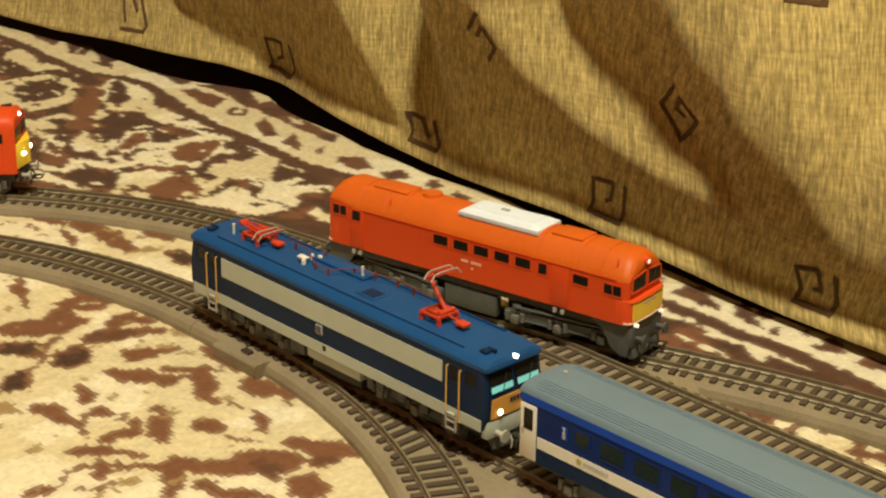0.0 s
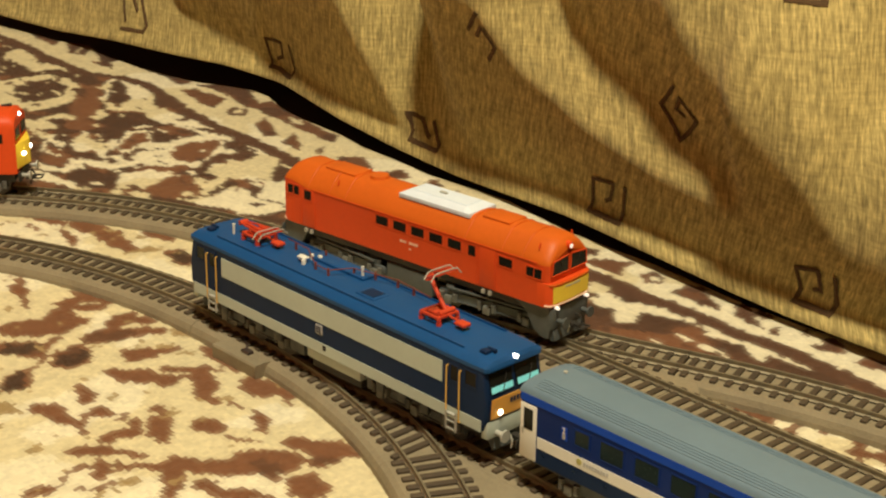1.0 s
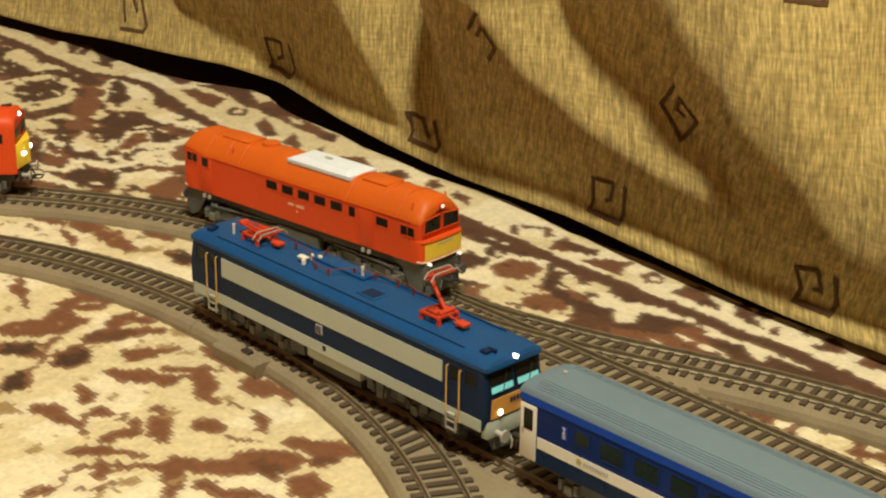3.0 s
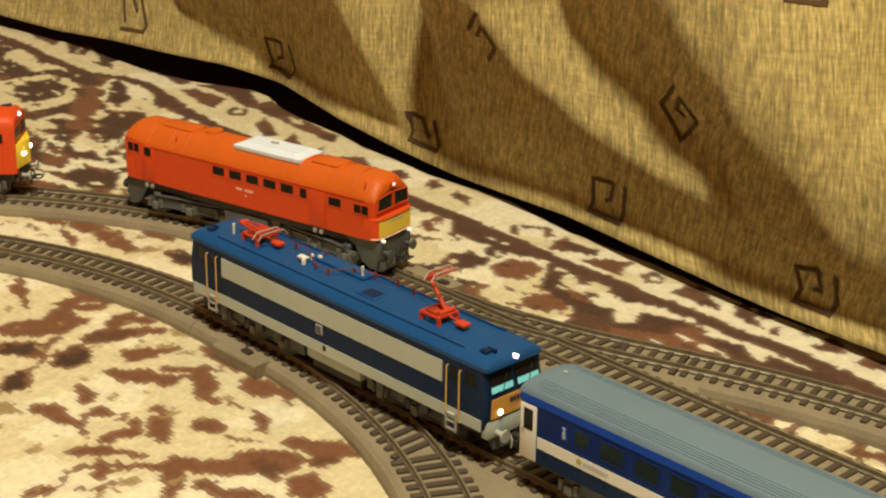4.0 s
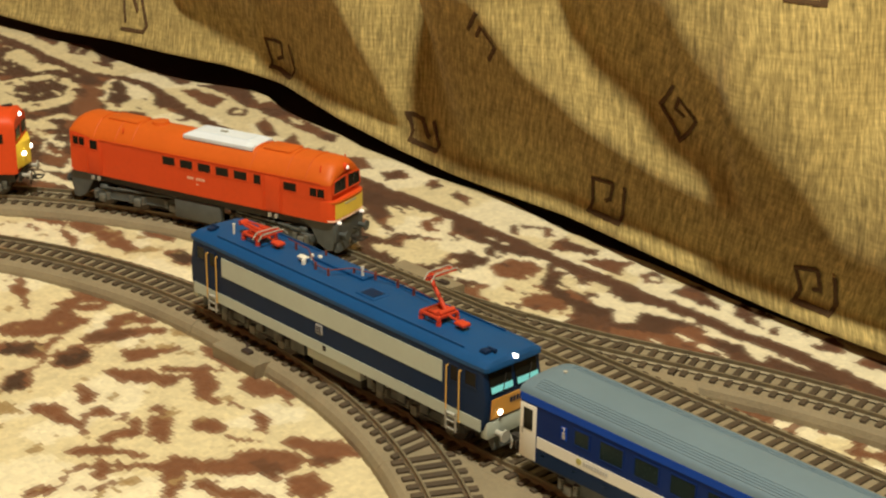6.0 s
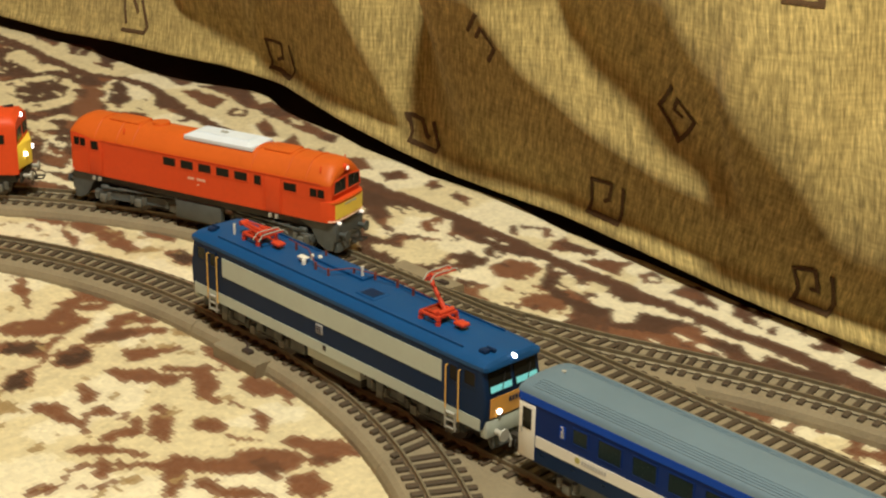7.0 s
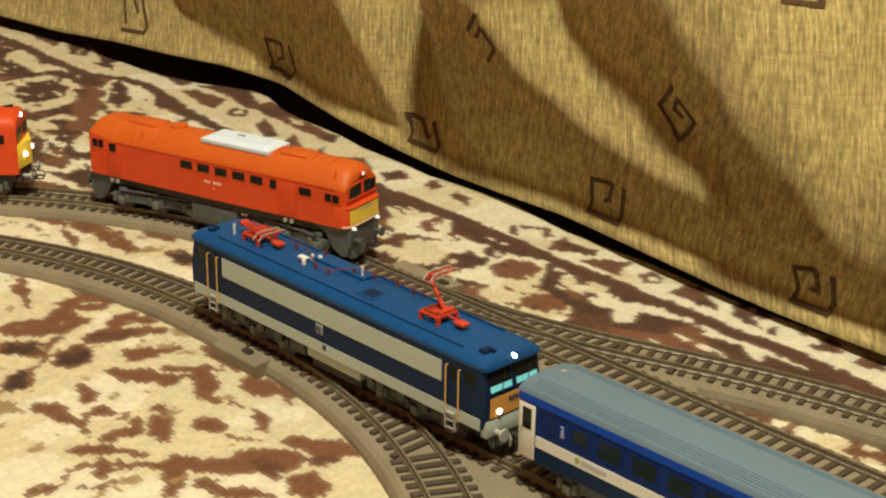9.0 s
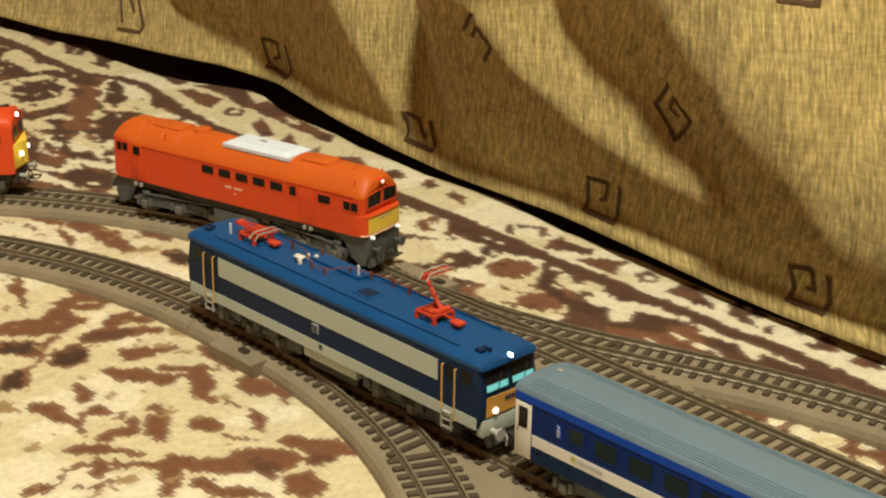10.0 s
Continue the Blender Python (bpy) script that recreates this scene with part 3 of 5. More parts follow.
def build_carpet():
    xs = np.concatenate([np.linspace(-2.6, -0.86, 100)[:-1], np.arange(-0.86, 0.36, 0.0024), np.linspace(0.37, 2.6, 120)])
    ys = np.concatenate([np.linspace(-2.6, -0.24, 130)[:-1], np.arange(-0.24, 0.36, 0.0024), np.linspace(0.37, 0.62, 4)])
    nx, ny = len(xs), len(ys)
    gx, gy = np.meshgrid(xs, ys, indexing="ij")
    # the last rows bunch up where the carpet is cut off for the shade under the curtain
    gy = np.minimum(gy, np.interp(gx, EDGE_X, EDGE_Y) - 0.00001 * (0.62 - gy))
    rng = np.random.RandomState(4)
    gz = -0.0004 + rng.rand(nx, ny) * 0.0007 + 0.0008 * (fbm(gx.ravel(), gy.ravel(), 12, 5).reshape(nx, ny) - 0.6)
    jx, jy = gx + (rng.rand(nx, ny) - 0.5) * 0.0009, gy + (rng.rand(nx, ny) - 0.5) * 0.0009
    verts = np.stack([jx, jy, np.minimum(gz, 0.0003) + pile_height(gx, gy)], -1).reshape(-1, 3)
    idx = np.arange(nx * ny).reshape(nx, ny)
    faces = np.stack([idx[:-1, :-1], idx[1:, :-1], idx[1:, 1:], idx[:-1, 1:]], -1).reshape(-1, 4)
    me = bpy.data.meshes.new("carpet")
    me.vertices.add(len(verts))
    me.vertices.foreach_set("co", verts.ravel().astype(np.float32))
    me.loops.add(faces.size)
    me.loops.foreach_set("vertex_index", faces.ravel().astype(np.int32))
    me.polygons.add(len(faces))
    me.polygons.foreach_set("loop_start", np.arange(0, faces.size, 4, dtype=np.int32))
    me.update(calc_edges=True)
    cx = ((gx[:-1, :-1] + gx[1:, 1:]) / 2).ravel()
    cy = ((gy[:-1, :-1] + gy[1:, 1:]) / 2).ravel()
    col = carpet_colours(cx, cy).reshape(nx - 1, ny - 1, 3)
    # pile leans over its neighbours
    col[1:-1] = 0.12 * col[:-2] + 0.76 * col[1:-1] + 0.12 * col[2:]
    col[:, 1:-1] = 0.08 * col[:, :-2] + 0.84 * col[:, 1:-1] + 0.08 * col[:, 2:]
    col = col.reshape(-1, 3) * (0.92 + 0.16 * rng.rand(len(cx), 1))
    layer = me.attributes.new("weave", "FLOAT_COLOR", "FACE")
    layer.data.foreach_set("color", np.concatenate([col, np.ones((len(cx), 1))], 1).ravel().astype(np.float32))
    m = mat("carpet_pile", (1, 1, 1), 0.95, vary=0.10, scale=60, bump=0.9, bscale=1500, spec=0.1)
    n, l = m.node_tree.nodes, m.node_tree.links
    at = n.new("ShaderNodeAttribute")
    at.attribute_name = "weave"
    tint = [k for k in n if k.type == "VECT_MATH"][0]
    l.new(at.outputs["Color"], tint.inputs[0])
    n["Principled BSDF"].inputs["Sheen Weight"].default_value = 0.15
    me.materials.append(m)
    tagged(new("ground_carpet", me), "cream carpet with rust and dark brown floral ornament", "carpet", kind="structure")


# ---- curtain ----
HEM_X = [-1.3, -0.95, -0.75, -0.678, -0.591, -0.524, -0.473, -0.43, -0.406, -0.314, -0.247, -0.193, -0.138, -0.084, -0.031, 0.016, 0.057, 0.094, 0.131, 0.155, 0.25, 0.6, 1.2]
HEM_Y = [0.25, 0.235, 0.234, 0.247, 0.247, 0.256, 0.273, 0.284, 0.276, 0.254, 0.247, 0.249, 0.245, 0.239, 0.229, 0.224, 0.221, 0.22, 0.217, 0.216, 0.214, 0.22, 0.22]
HEM_Z = [0.01, 0.01, 0.0134, 0.011, 0.0191, 0.0197, 0.0179, 0.0134, 0.0167, 0.0146, 0.011, 0.0056, 0.0068, 0.0095, 0.0107, 0.0095, 0.0074, 0.0059, 0.0065, 0.0068, 0.003, 0.002, 0.002]


# edges of the folds on the cloth (x, height)
FOLD_1_WEST = [(-0.2899, 0.1094), (-0.2821, 0.0894), (-0.2702, 0.0677), (-0.2582, 0.0476), (-0.2481, 0.0237)]
FOLD_1_EAST = [(-0.2382, 0.1117), (-0.2388, 0.0901), (-0.2348, 0.0712), (-0.2167, 0.052), (-0.187, 0.0258)]
FOLD_2_FOOT = [(-0.1361, 0.1359), (-0.1086, 0.0998), (-0.0599, 0.0757), (-0.0005, 0.0607), (0.0524, 0.0559)]
FOLD_2_HEAD = [(-0.0977, 0.138), (-0.0704, 0.1148), (-0.0231, 0.0968), (0.0217, 0.0777), (0.0652, 0.062)]
FOLD_3_FOOT = [(0.0129, 0.1612), (0.0329, 0.1368), (0.0556, 0.1234), (0.081, 0.1067), (0.1087, 0.0842), (0.1256, 0.0563), (0.1625, 0.0539)]
FOLD_4_HEAD = [(-0.5447, 0.0589), (-0.5082, 0.0428), (-0.4681, 0.0312), (-0.4427, 0.0223), (-0.4088, 0.0172)]


def over(x, pts):
    a = np.array(sorted(pts))
    return np.interp(x, a[:, 0], a[:, 1])


def beside(z, pts):
    a = np.array(sorted((q, p) for p, q in pts))
    return np.interp(z, a[:, 0], a[:, 1])


def lean(x, z, foot):
    """How far the cloth leans back (above 0) or hangs over (below 0): its folds."""
    hem = 1 - ease(z - foot, 0.0070, 0.0115)
    f1 = ease(x - beside(z, FOLD_1_WEST), -0.006, 0.006) * (1 - ease(x - beside(z, FOLD_1_EAST), -0.042, 0.022))
    end = FOLD_2_FOOT[-1][0]
    f2 = ease(z - over(x, FOLD_2_FOOT), -0.005, 0.005) * (1 - ease(z - over(x, FOLD_2_HEAD), -0.012, 0.014)) * (1 - ease(x, end - 0.005, end + 0.02)) * ease(x, -0.2, -0.17)
    f3 = (0.55 * ease(z - over(x, FOLD_3_FOOT), -0.013, 0.012) + 0.55 * ease(z - over(x, FOLD_3_FOOT), 0.005, 0.060)) * ease(x, -0.05, -0.03)
    f4 = (1 - ease(z - over(x, FOLD_4_HEAD), -0.007, 0.007)) * (1 - ease(x, -0.42, -0.38))
    sag = np.interp(x, [-0.60, -0.50, -0.42, -0.35, -0.28, -0.20, -0.10, 0.0, 0.10, 0.2], [-0.44, -0.44, -0.385, -0.33, -0.37, -0.415, -0.41, -0.41, -0.425, -0.425])
    g = sag + 0.96 * np.maximum.reduce([1.6 * hem, 0.95 * f1, f2, f3, f4])
    g += 0.05 * (fbm(x, z, 30, 90) - 0.5)
    top = np.interp(x, [-0.70, -0.545, -0.285, -0.148, 0.009, 0.15, 0.30], [0.045, 0.064, 0.114, 0.142, 0.172, 0.200, 0.235])
    up = ease(z - top, 0.0, 0.012)
    g = g * (1 - up) + 0.38 * up
    return g * (1 - ease(z, 0.30, 0.45)) + 0.02 * ease(z, 0.30, 0.45)


CLOTH_X = np.arange(-1.3, 1.2, 0.004)
CLOTH_T = np.concatenate([np.arange(0, 0.24, 0.003), np.linspace(0.25, 2.25, 40)])
_hy, _hz = np.interp(CLOTH_X, HEM_X, HEM_Y), np.interp(CLOTH_X, HEM_X, HEM_Z)
for _ in range(4):
    _hy[1:-1] = (_hy[:-2] + 2 * _hy[1:-1] + _hy[2:]) / 4
    _hz[1:-1] = (_hz[:-2] + 2 * _hz[1:-1] + _hz[2:]) / 4
CLOTH_Z = _hz[:, None] + CLOTH_T[None, :]
_g = lean(np.repeat(CLOTH_X[:, None], len(CLOTH_T), 1), CLOTH_Z, _hz[:, None])
_dz = np.diff(CLOTH_Z, axis=1)
CLOTH_Y = _hy[:, None] + np.concatenate([np.zeros((len(CLOTH_X), 1)), np.cumsum((_g[:, 1:] + _g[:, :-1]) / 2 * _dz, 1)], 1)


def cloth_point(x, z, off=0.0):
    """The place on the curtain over x at height z, off metres in front of it."""
    i = int(np.clip(round((x - CLOTH_X[0]) / 0.004), 1, len(CLOTH_X) - 2))
    y = float(np.interp(z, CLOTH_Z[i], CLOTH_Y[i]))
    y2 = float(np.interp(z, CLOTH_Z[i + 1], CLOTH_Y[i + 1]))
    f = (x - CLOTH_X[i]) / 0.004
    return Vector((x, y + (y2 - y) * f - off, z))


def cloth_material():
    m = mat("ochre_woven_cloth", (0.424, 0.336, 0.136), 0.9, vary=0.09, scale=14, bump=0.05, bscale=900, spec=0.12)
    nt = m.node_tree
    n, l = nt.nodes, nt.links
    b = n["Principled BSDF"]
    old = b.inputs["Base Color"].links[0].from_socket
    tc = n.new("ShaderNodeTexCoord")
    # the warp hangs askew to the rail
    turn = n.new("ShaderNodeVectorRotate")
    turn.rotation_type = "Z_AXIS"
    turn.inputs["Angle"].default_value = radians(-46)
    l.new(tc.outputs["Object"], turn.inputs["Vector"])
    total = None
    for stretch, seed, amount in (((700, 50, 75), 0, 0.36), ((70, 70, 620), 5, 0.14), ((1500, 140, 190), 9, 0.26)):
        mp = n.new("ShaderNodeMapping")
        mp.inputs["Scale"].default_value = stretch
        mp.inputs["Location"].default_value = (seed, seed, seed)
        l.new(turn.outputs["Vector"], mp.inputs["Vector"])
        tx = n.new("ShaderNodeTexNoise")
        tx.inputs["Scale"].default_value, tx.inputs["Detail"].default_value = 1.0, 2
        l.new(mp.outputs[0], tx.inputs["Vector"])
        mr = n.new("ShaderNodeMapRange")
        mr.inputs[1].default_value, mr.inputs[2].default_value = 0.3, 0.7
        mr.inputs[3].default_value, mr.inputs[4].default_value = 1 - amount, 1 + amount
        l.new(tx.outputs["Fac"], mr.inputs[0])
        if total is None:
            total = mr.outputs[0]
        else:
            mu = n.new("ShaderNodeMath")
            mu.operation = "MULTIPLY"
            l.new(total, mu.inputs[0])
            l.new(mr.outputs[0], mu.inputs[1])
            total = mu.outputs[0]
    sc = n.new("ShaderNodeVectorMath")
    sc.operation = "SCALE"
    l.new(old, sc.inputs[0])
    l.new(total, sc.inputs["Scale"])
    l.new(sc.outputs[0], b.inputs["Base Color"])
    b.inputs["Sheen Weight"].default_value = 0.1
    return m


def build_curtain():
    bm = bmesh.new()
    rows = [[bm.verts.new((CLOTH_X[i], CLOTH_Y[i, j], CLOTH_Z[i, j])) for j in range(len(CLOTH_T))] for i in range(len(CLOTH_X))]
    for a, b in zip(rows, rows[1:]):
        for j in range(len(a) - 1):
            bm.faces.new((a[j], b[j], b[j + 1], a[j + 1]))
    me = finish(bm, "curtain", cloth_material(), True)
    ob = tagged(new("curtain", me), "ochre woven curtain with brown square spirals, hanging in folds", "curtain")
    sol = ob.modifiers.new("thickness", "SOLIDIFY")
    sol.thickness, sol.offset = 0.0010, 0.0

    def motif(path):
        """One thread of a square spiral, embroidered on the cloth along (x, height) in tenths of a millimetre."""
        pts = [Vector((u / 10000, h / 10000)) for u, h in path]
        ways = [(c - a).normalized() for a, c in zip(pts, pts[1:])]
        b = bmesh.new()
        prev = None
        for k, (a, c) in enumerate(zip(pts, pts[1:])):
            n = max(4, int((c - a).length / 0.0016))
            for i in range(n + (k == len(ways) - 1)):
                way = ways[k]
                if i == 0 and k:
                    way = (ways[k - 1] + ways[k]).normalized() if (ways[k - 1] + ways[k]).length > 0.1 else ways[k]
                at = a + (c - a) * i / n
                wob = 0.0014 * (0.85 + 0.3 * random.random()) * (1.25 if i == 0 and k else 1.0)
                side = Vector((way.y, -way.x)) * wob
                pr = [b.verts.new(cloth_point(at.x + s * side.x, at.y + s * side.y, o)) for s, o in ((-1, 0.0013), (0, 0.0019), (1, 0.0013))]
                if prev:
                    b.faces.new((prev[0], prev[1], pr[1], pr[0]))
                    b.faces.new((prev[1], prev[2], pr[2], pr[1]))
                prev = pr
        part("embroidered_spiral", b, M_MOTIF, ob, "dark brown square spiral")

    for paths in (
            [[(-5783, 520), (-5622, 338), (-5640, 292), (-5905, 281)], [(-5875, 333), (-6033, 525), (-5924, 551), (-5779, 426)]],
            [[(-3964, 488), (-3995, 333), (-4004, 220), (-4367, 218), (-4354, 443), (-4106, 462), (-4171, 334), (-4284, 292)]],
            [[(-2260, 316), (-2145, 186), (-2147, 150), (-2400, 175), (-2402, 227), (-2485, 331), (-2354, 309), (-2268, 225), (-2237, 214)]],
            [[(-301, 434), (-398, 201), (-396, 173), (-688, 168), (-600, 401), (-406, 426), (-475, 300), (-532, 270)]],
            [[(1192, 372), (1171, 205), (1141, 133), (904, 133), (941, 215), (935, 338), (1084, 372), (1075, 240), (1024, 233)]],
            [[(66, 1132), (-109, 967), (72, 809), (244, 970), (94, 1056), (24, 975), (124, 956)]],
            [[(-1322, 1296), (-1453, 1162)], [(-1390, 1131), (-1319, 1204), (-1237, 1088), (-1336, 987)]],
            [[(723, 1793), (779, 1732), (931, 1716), (897, 1805)]],
            [[(2700, 180), (2700, 420), (2460, 420), (2460, 170), (2620, 180), (2610, 330)]]):
        for path in paths:
            motif(path)


def build_room():
    # Unseen walls and ceiling, added to bounce warm light onto the layout.
    def wall(name, *b):
        ob = tagged(new(name, finish(box(*b), name, M_BOUNCE_WALL)), "unseen reddish-brown wall added to bounce warm light", "wall", kind="structure")
    wall("wall_north", -2.7, 2.7, 0.62, 0.74, -0.02, 2.6)
    wall("wall_south", -2.7, 2.7, -2.72, -2.6, -0.02, 2.6)
    wall("wall_west", -2.72, -2.6, -2.6, 0.62, -0.02, 2.6)
    wall("wall_east", 2.6, 2.72, -2.6, 0.62, -0.02, 2.6)
    # Near-black slab added beneath: its colour stands in for shade under the curtain.
    floor = finish(box(-2.72, 2.72, -2.72, 0.74, -0.05, -0.006), "floor", M_SHADE_FLOOR)
    tagged(new("floor", floor), "near-black slab added for the shade under the curtain", "floor", kind="structure")
    tagged(new("ceiling", finish(box(-2.72, 2.72, -2.72, 0.74, 2.6, 2.7), "ceiling", M_BOUNCE_CEIL)), "unseen pale ceiling added to bounce light", "ceiling", kind="structure")


# ---- rolling stock: x forward, rails' top at z = 0 ----
def side_window(parent, x0, x1, z0, z1, y, frame_mat, name="window", rim=0.0006, label=""):
    """A dark pane with a raised frame on a side wall at y."""
    s = -1 if y < 0 else 1
    pane = part(name, box(x0, x1, min(y, y + s * 0.00012), max(y, y + s * 0.00012), z0, z1), M_COACH_GLASS if frame_mat is M_COACH else M_GLASS, parent, label)
    b = None
    for q in ((x0 - rim, x1 + rim, z1, z1 + rim), (x0 - rim, x1 + rim, z0 - rim, z0), (x0 - rim, x0, z0, z1), (x1, x1 + rim, z0, z1)):
        b = box(q[0], q[1], min(y, y + s * 0.00028), max(y, y + s * 0.00028), q[2], q[3], bm=b)
    part("window_frame", b, frame_mat, pane)
    return pane


def bogie(parent, x, base, wheels, r, mat_frame, half=0.0118, steps=False):
    """A bogie: side frames, springs, axle boxes and wheels."""
    g = new("bogie", finish(bogie_frame(base, half), "bogie", mat_frame, True))
    g.parent = parent
    g.location = (x, 0, 0)
    made = []
    for i in range(wheels):
        wx = -base / 2 + base * i / (wheels - 1)
        b = None
        for s in (-1, 1):
            b = rod((0, s * 0.0072, 0), (0, s * 0.0098, 0), r, 20, b)
            b = rod((0, s * 0.0066, 0), (0, s * 0.0074, 0), r + 0.0009, 20, b)
            for k in range(6):
                a = k * math.pi / 3
                b = rod((0.45 * r * math.cos(a), s * 0.0099, 0.45 * r * math.sin(a)), (0.45 * r * math.cos(a), s * 0.0101, 0.45 * r * math.sin(a)), 0.0006, 6, b)
        b = rod((0, -0.0072, 0), (0, 0.0072, 0), 0.0012, 8, b)
        w = part("wheelset", b, M_WHEEL, g)
        w.location = (wx, 0, r)
        made.append(w)
        for s in (-1, 1):
            part("guard_iron", box(wx - 0.0034, wx - 0.0026, s * (half + 0.0002) - 0.0006, s * (half + 0.0002) + 0.0006, 0.0030, 0.0060), mat_frame, g)
            part("axle_box", box(wx - 0.0022, wx + 0.0022, min(s * half, s * (half + 0.0027)), max(s * half, s * (half + 0.0027)), r - 0.0023, r + 0.0024, 0.0006), M_BOGIE, g)
            for dx in (-0.0042, 0.0042):
                b2 = None
                for k in range(4):
                    b2 = rod((wx + dx, s * (half + 0.0014), r - 0.0004 + k * 0.0012), (wx + dx, s * (half + 0.0014), r + 0.0004 + k * 0.0012), 0.0015, 8, b2)
                part("spring", b2, M_BOGIE, g)
    return g, made


def bogie_frame(base, half):
    b = None
    for s in (-1, 1):
        out = [(-base / 2 - 0.007, 0.0078), (-base / 2 - 0.004, 0.0052), (base / 2 + 0.004, 0.0052), (base / 2 + 0.007, 0.0078), (base / 2 + 0.006, 0.0108), (-base / 2 - 0.006, 0.0108)]
        b = join(b, prism(out, "y", s * half - 0.0009, s * half + 0.0009, 0.0003, 1))
        if base > 0.04:
            for k in range(5):
                q = -base / 2 + base * k / 4
                b = box(q - 0.0026, q + 0.0026, s * half - 0.0004, s * half + 0.0022, 0.0108, 0.0136, 0.0005, 1, bm=b)
            b = rod((-base / 2, s * (half + 0.0016), 0.0128), (base / 2, s * (half + 0.0016), 0.0128), 0.0007, 8, b)
            b = rod((-base / 2 - 0.004, s * (half + 0.0012), 0.0062), (base / 2 + 0.004, s * (half + 0.0012), 0.0062), 0.0005, 6, b)
    b = box(-0.005, 0.005, -half, half, 0.0070, 0.0110, bm=b)
    b = box(-base / 2 - 0.0068, -base / 2 - 0.005, -half, half, 0.006, 0.010, bm=b)
    b = box(base / 2 + 0.005, base / 2 + 0.0068, -half, half, 0.006, 0.010, bm=b)
    return b


def buffers(parent, x, z, sx, mat_head):
    """Two buffers and a coupling loop at an end."""
    for y in (-0.0100, 0.0100):
        b = rod((x, y, z), (x + sx * 0.0045, y, z), 0.0013, 12)
        b = rod((x + sx * 0.0045, y, z), (x + sx * 0.0054, y, z), 0.0028, 16, b)
        part("buffer", b, mat_head, parent)
    b = box(min(x, x + sx * 0.006), max(x, x + sx * 0.006), -0.0016, 0.0016, z - 0.0055, z - 0.0035)
    b = tube([(x + sx * 0.005, -0.0032, z - 0.0045), (x + sx * 0.010, -0.0032, z - 0.004), (x + sx * 0.010, 0.0032, z - 0.004), (x + sx * 0.005, 0.0032, z - 0.0045)], 0.0005, 6, b)
    part("coupling", b, M_BLACK, parent)


def hose(parent, x, y, z, sx, m):
    part("brake_hose", tube([(x, y, z), (x + sx * 0.003, y, z + 0.0003), (x + sx * 0.0042, y, z - 0.002), (x + sx * 0.0036, y, z - 0.0055)], 0.0005, 6), m, parent)


def arch(hw, z0, zs, top, n=9):
    """Cross-section (y, z): straight sides from z0 to zs, an arched roof up to top."""
    pts = [(-hw, z0), (-hw, zs)]
    for i in range(1, n):
        a = math.pi * i / n
        c, s = -math.cos(a), math.sin(a)
        pts.append((hw * math.copysign(abs(c) ** 0.75, c), zs + (top - zs) * s ** 0.85))
    return pts + [(hw, zs), (hw, z0)]


def hipped(hw, z0, zs, top):
    """Cross-section (y, z) with a roof of slanting shoulders and a low crown."""
    r = top - zs
    half = [(1.0, 0.0), (0.985, 0.10), (0.90, 0.30), (0.74, 0.58), (0.56, 0.82), (0.42, 0.93), (0.20, 0.985)]
    pts = [(-hw, z0)] + [(-hw * u, zs + r * v) for u, v in half] + [(0, top)] + [(hw * u, zs + r * v) for u, v in half[::-1]] + [(hw, z0)]
    return pts


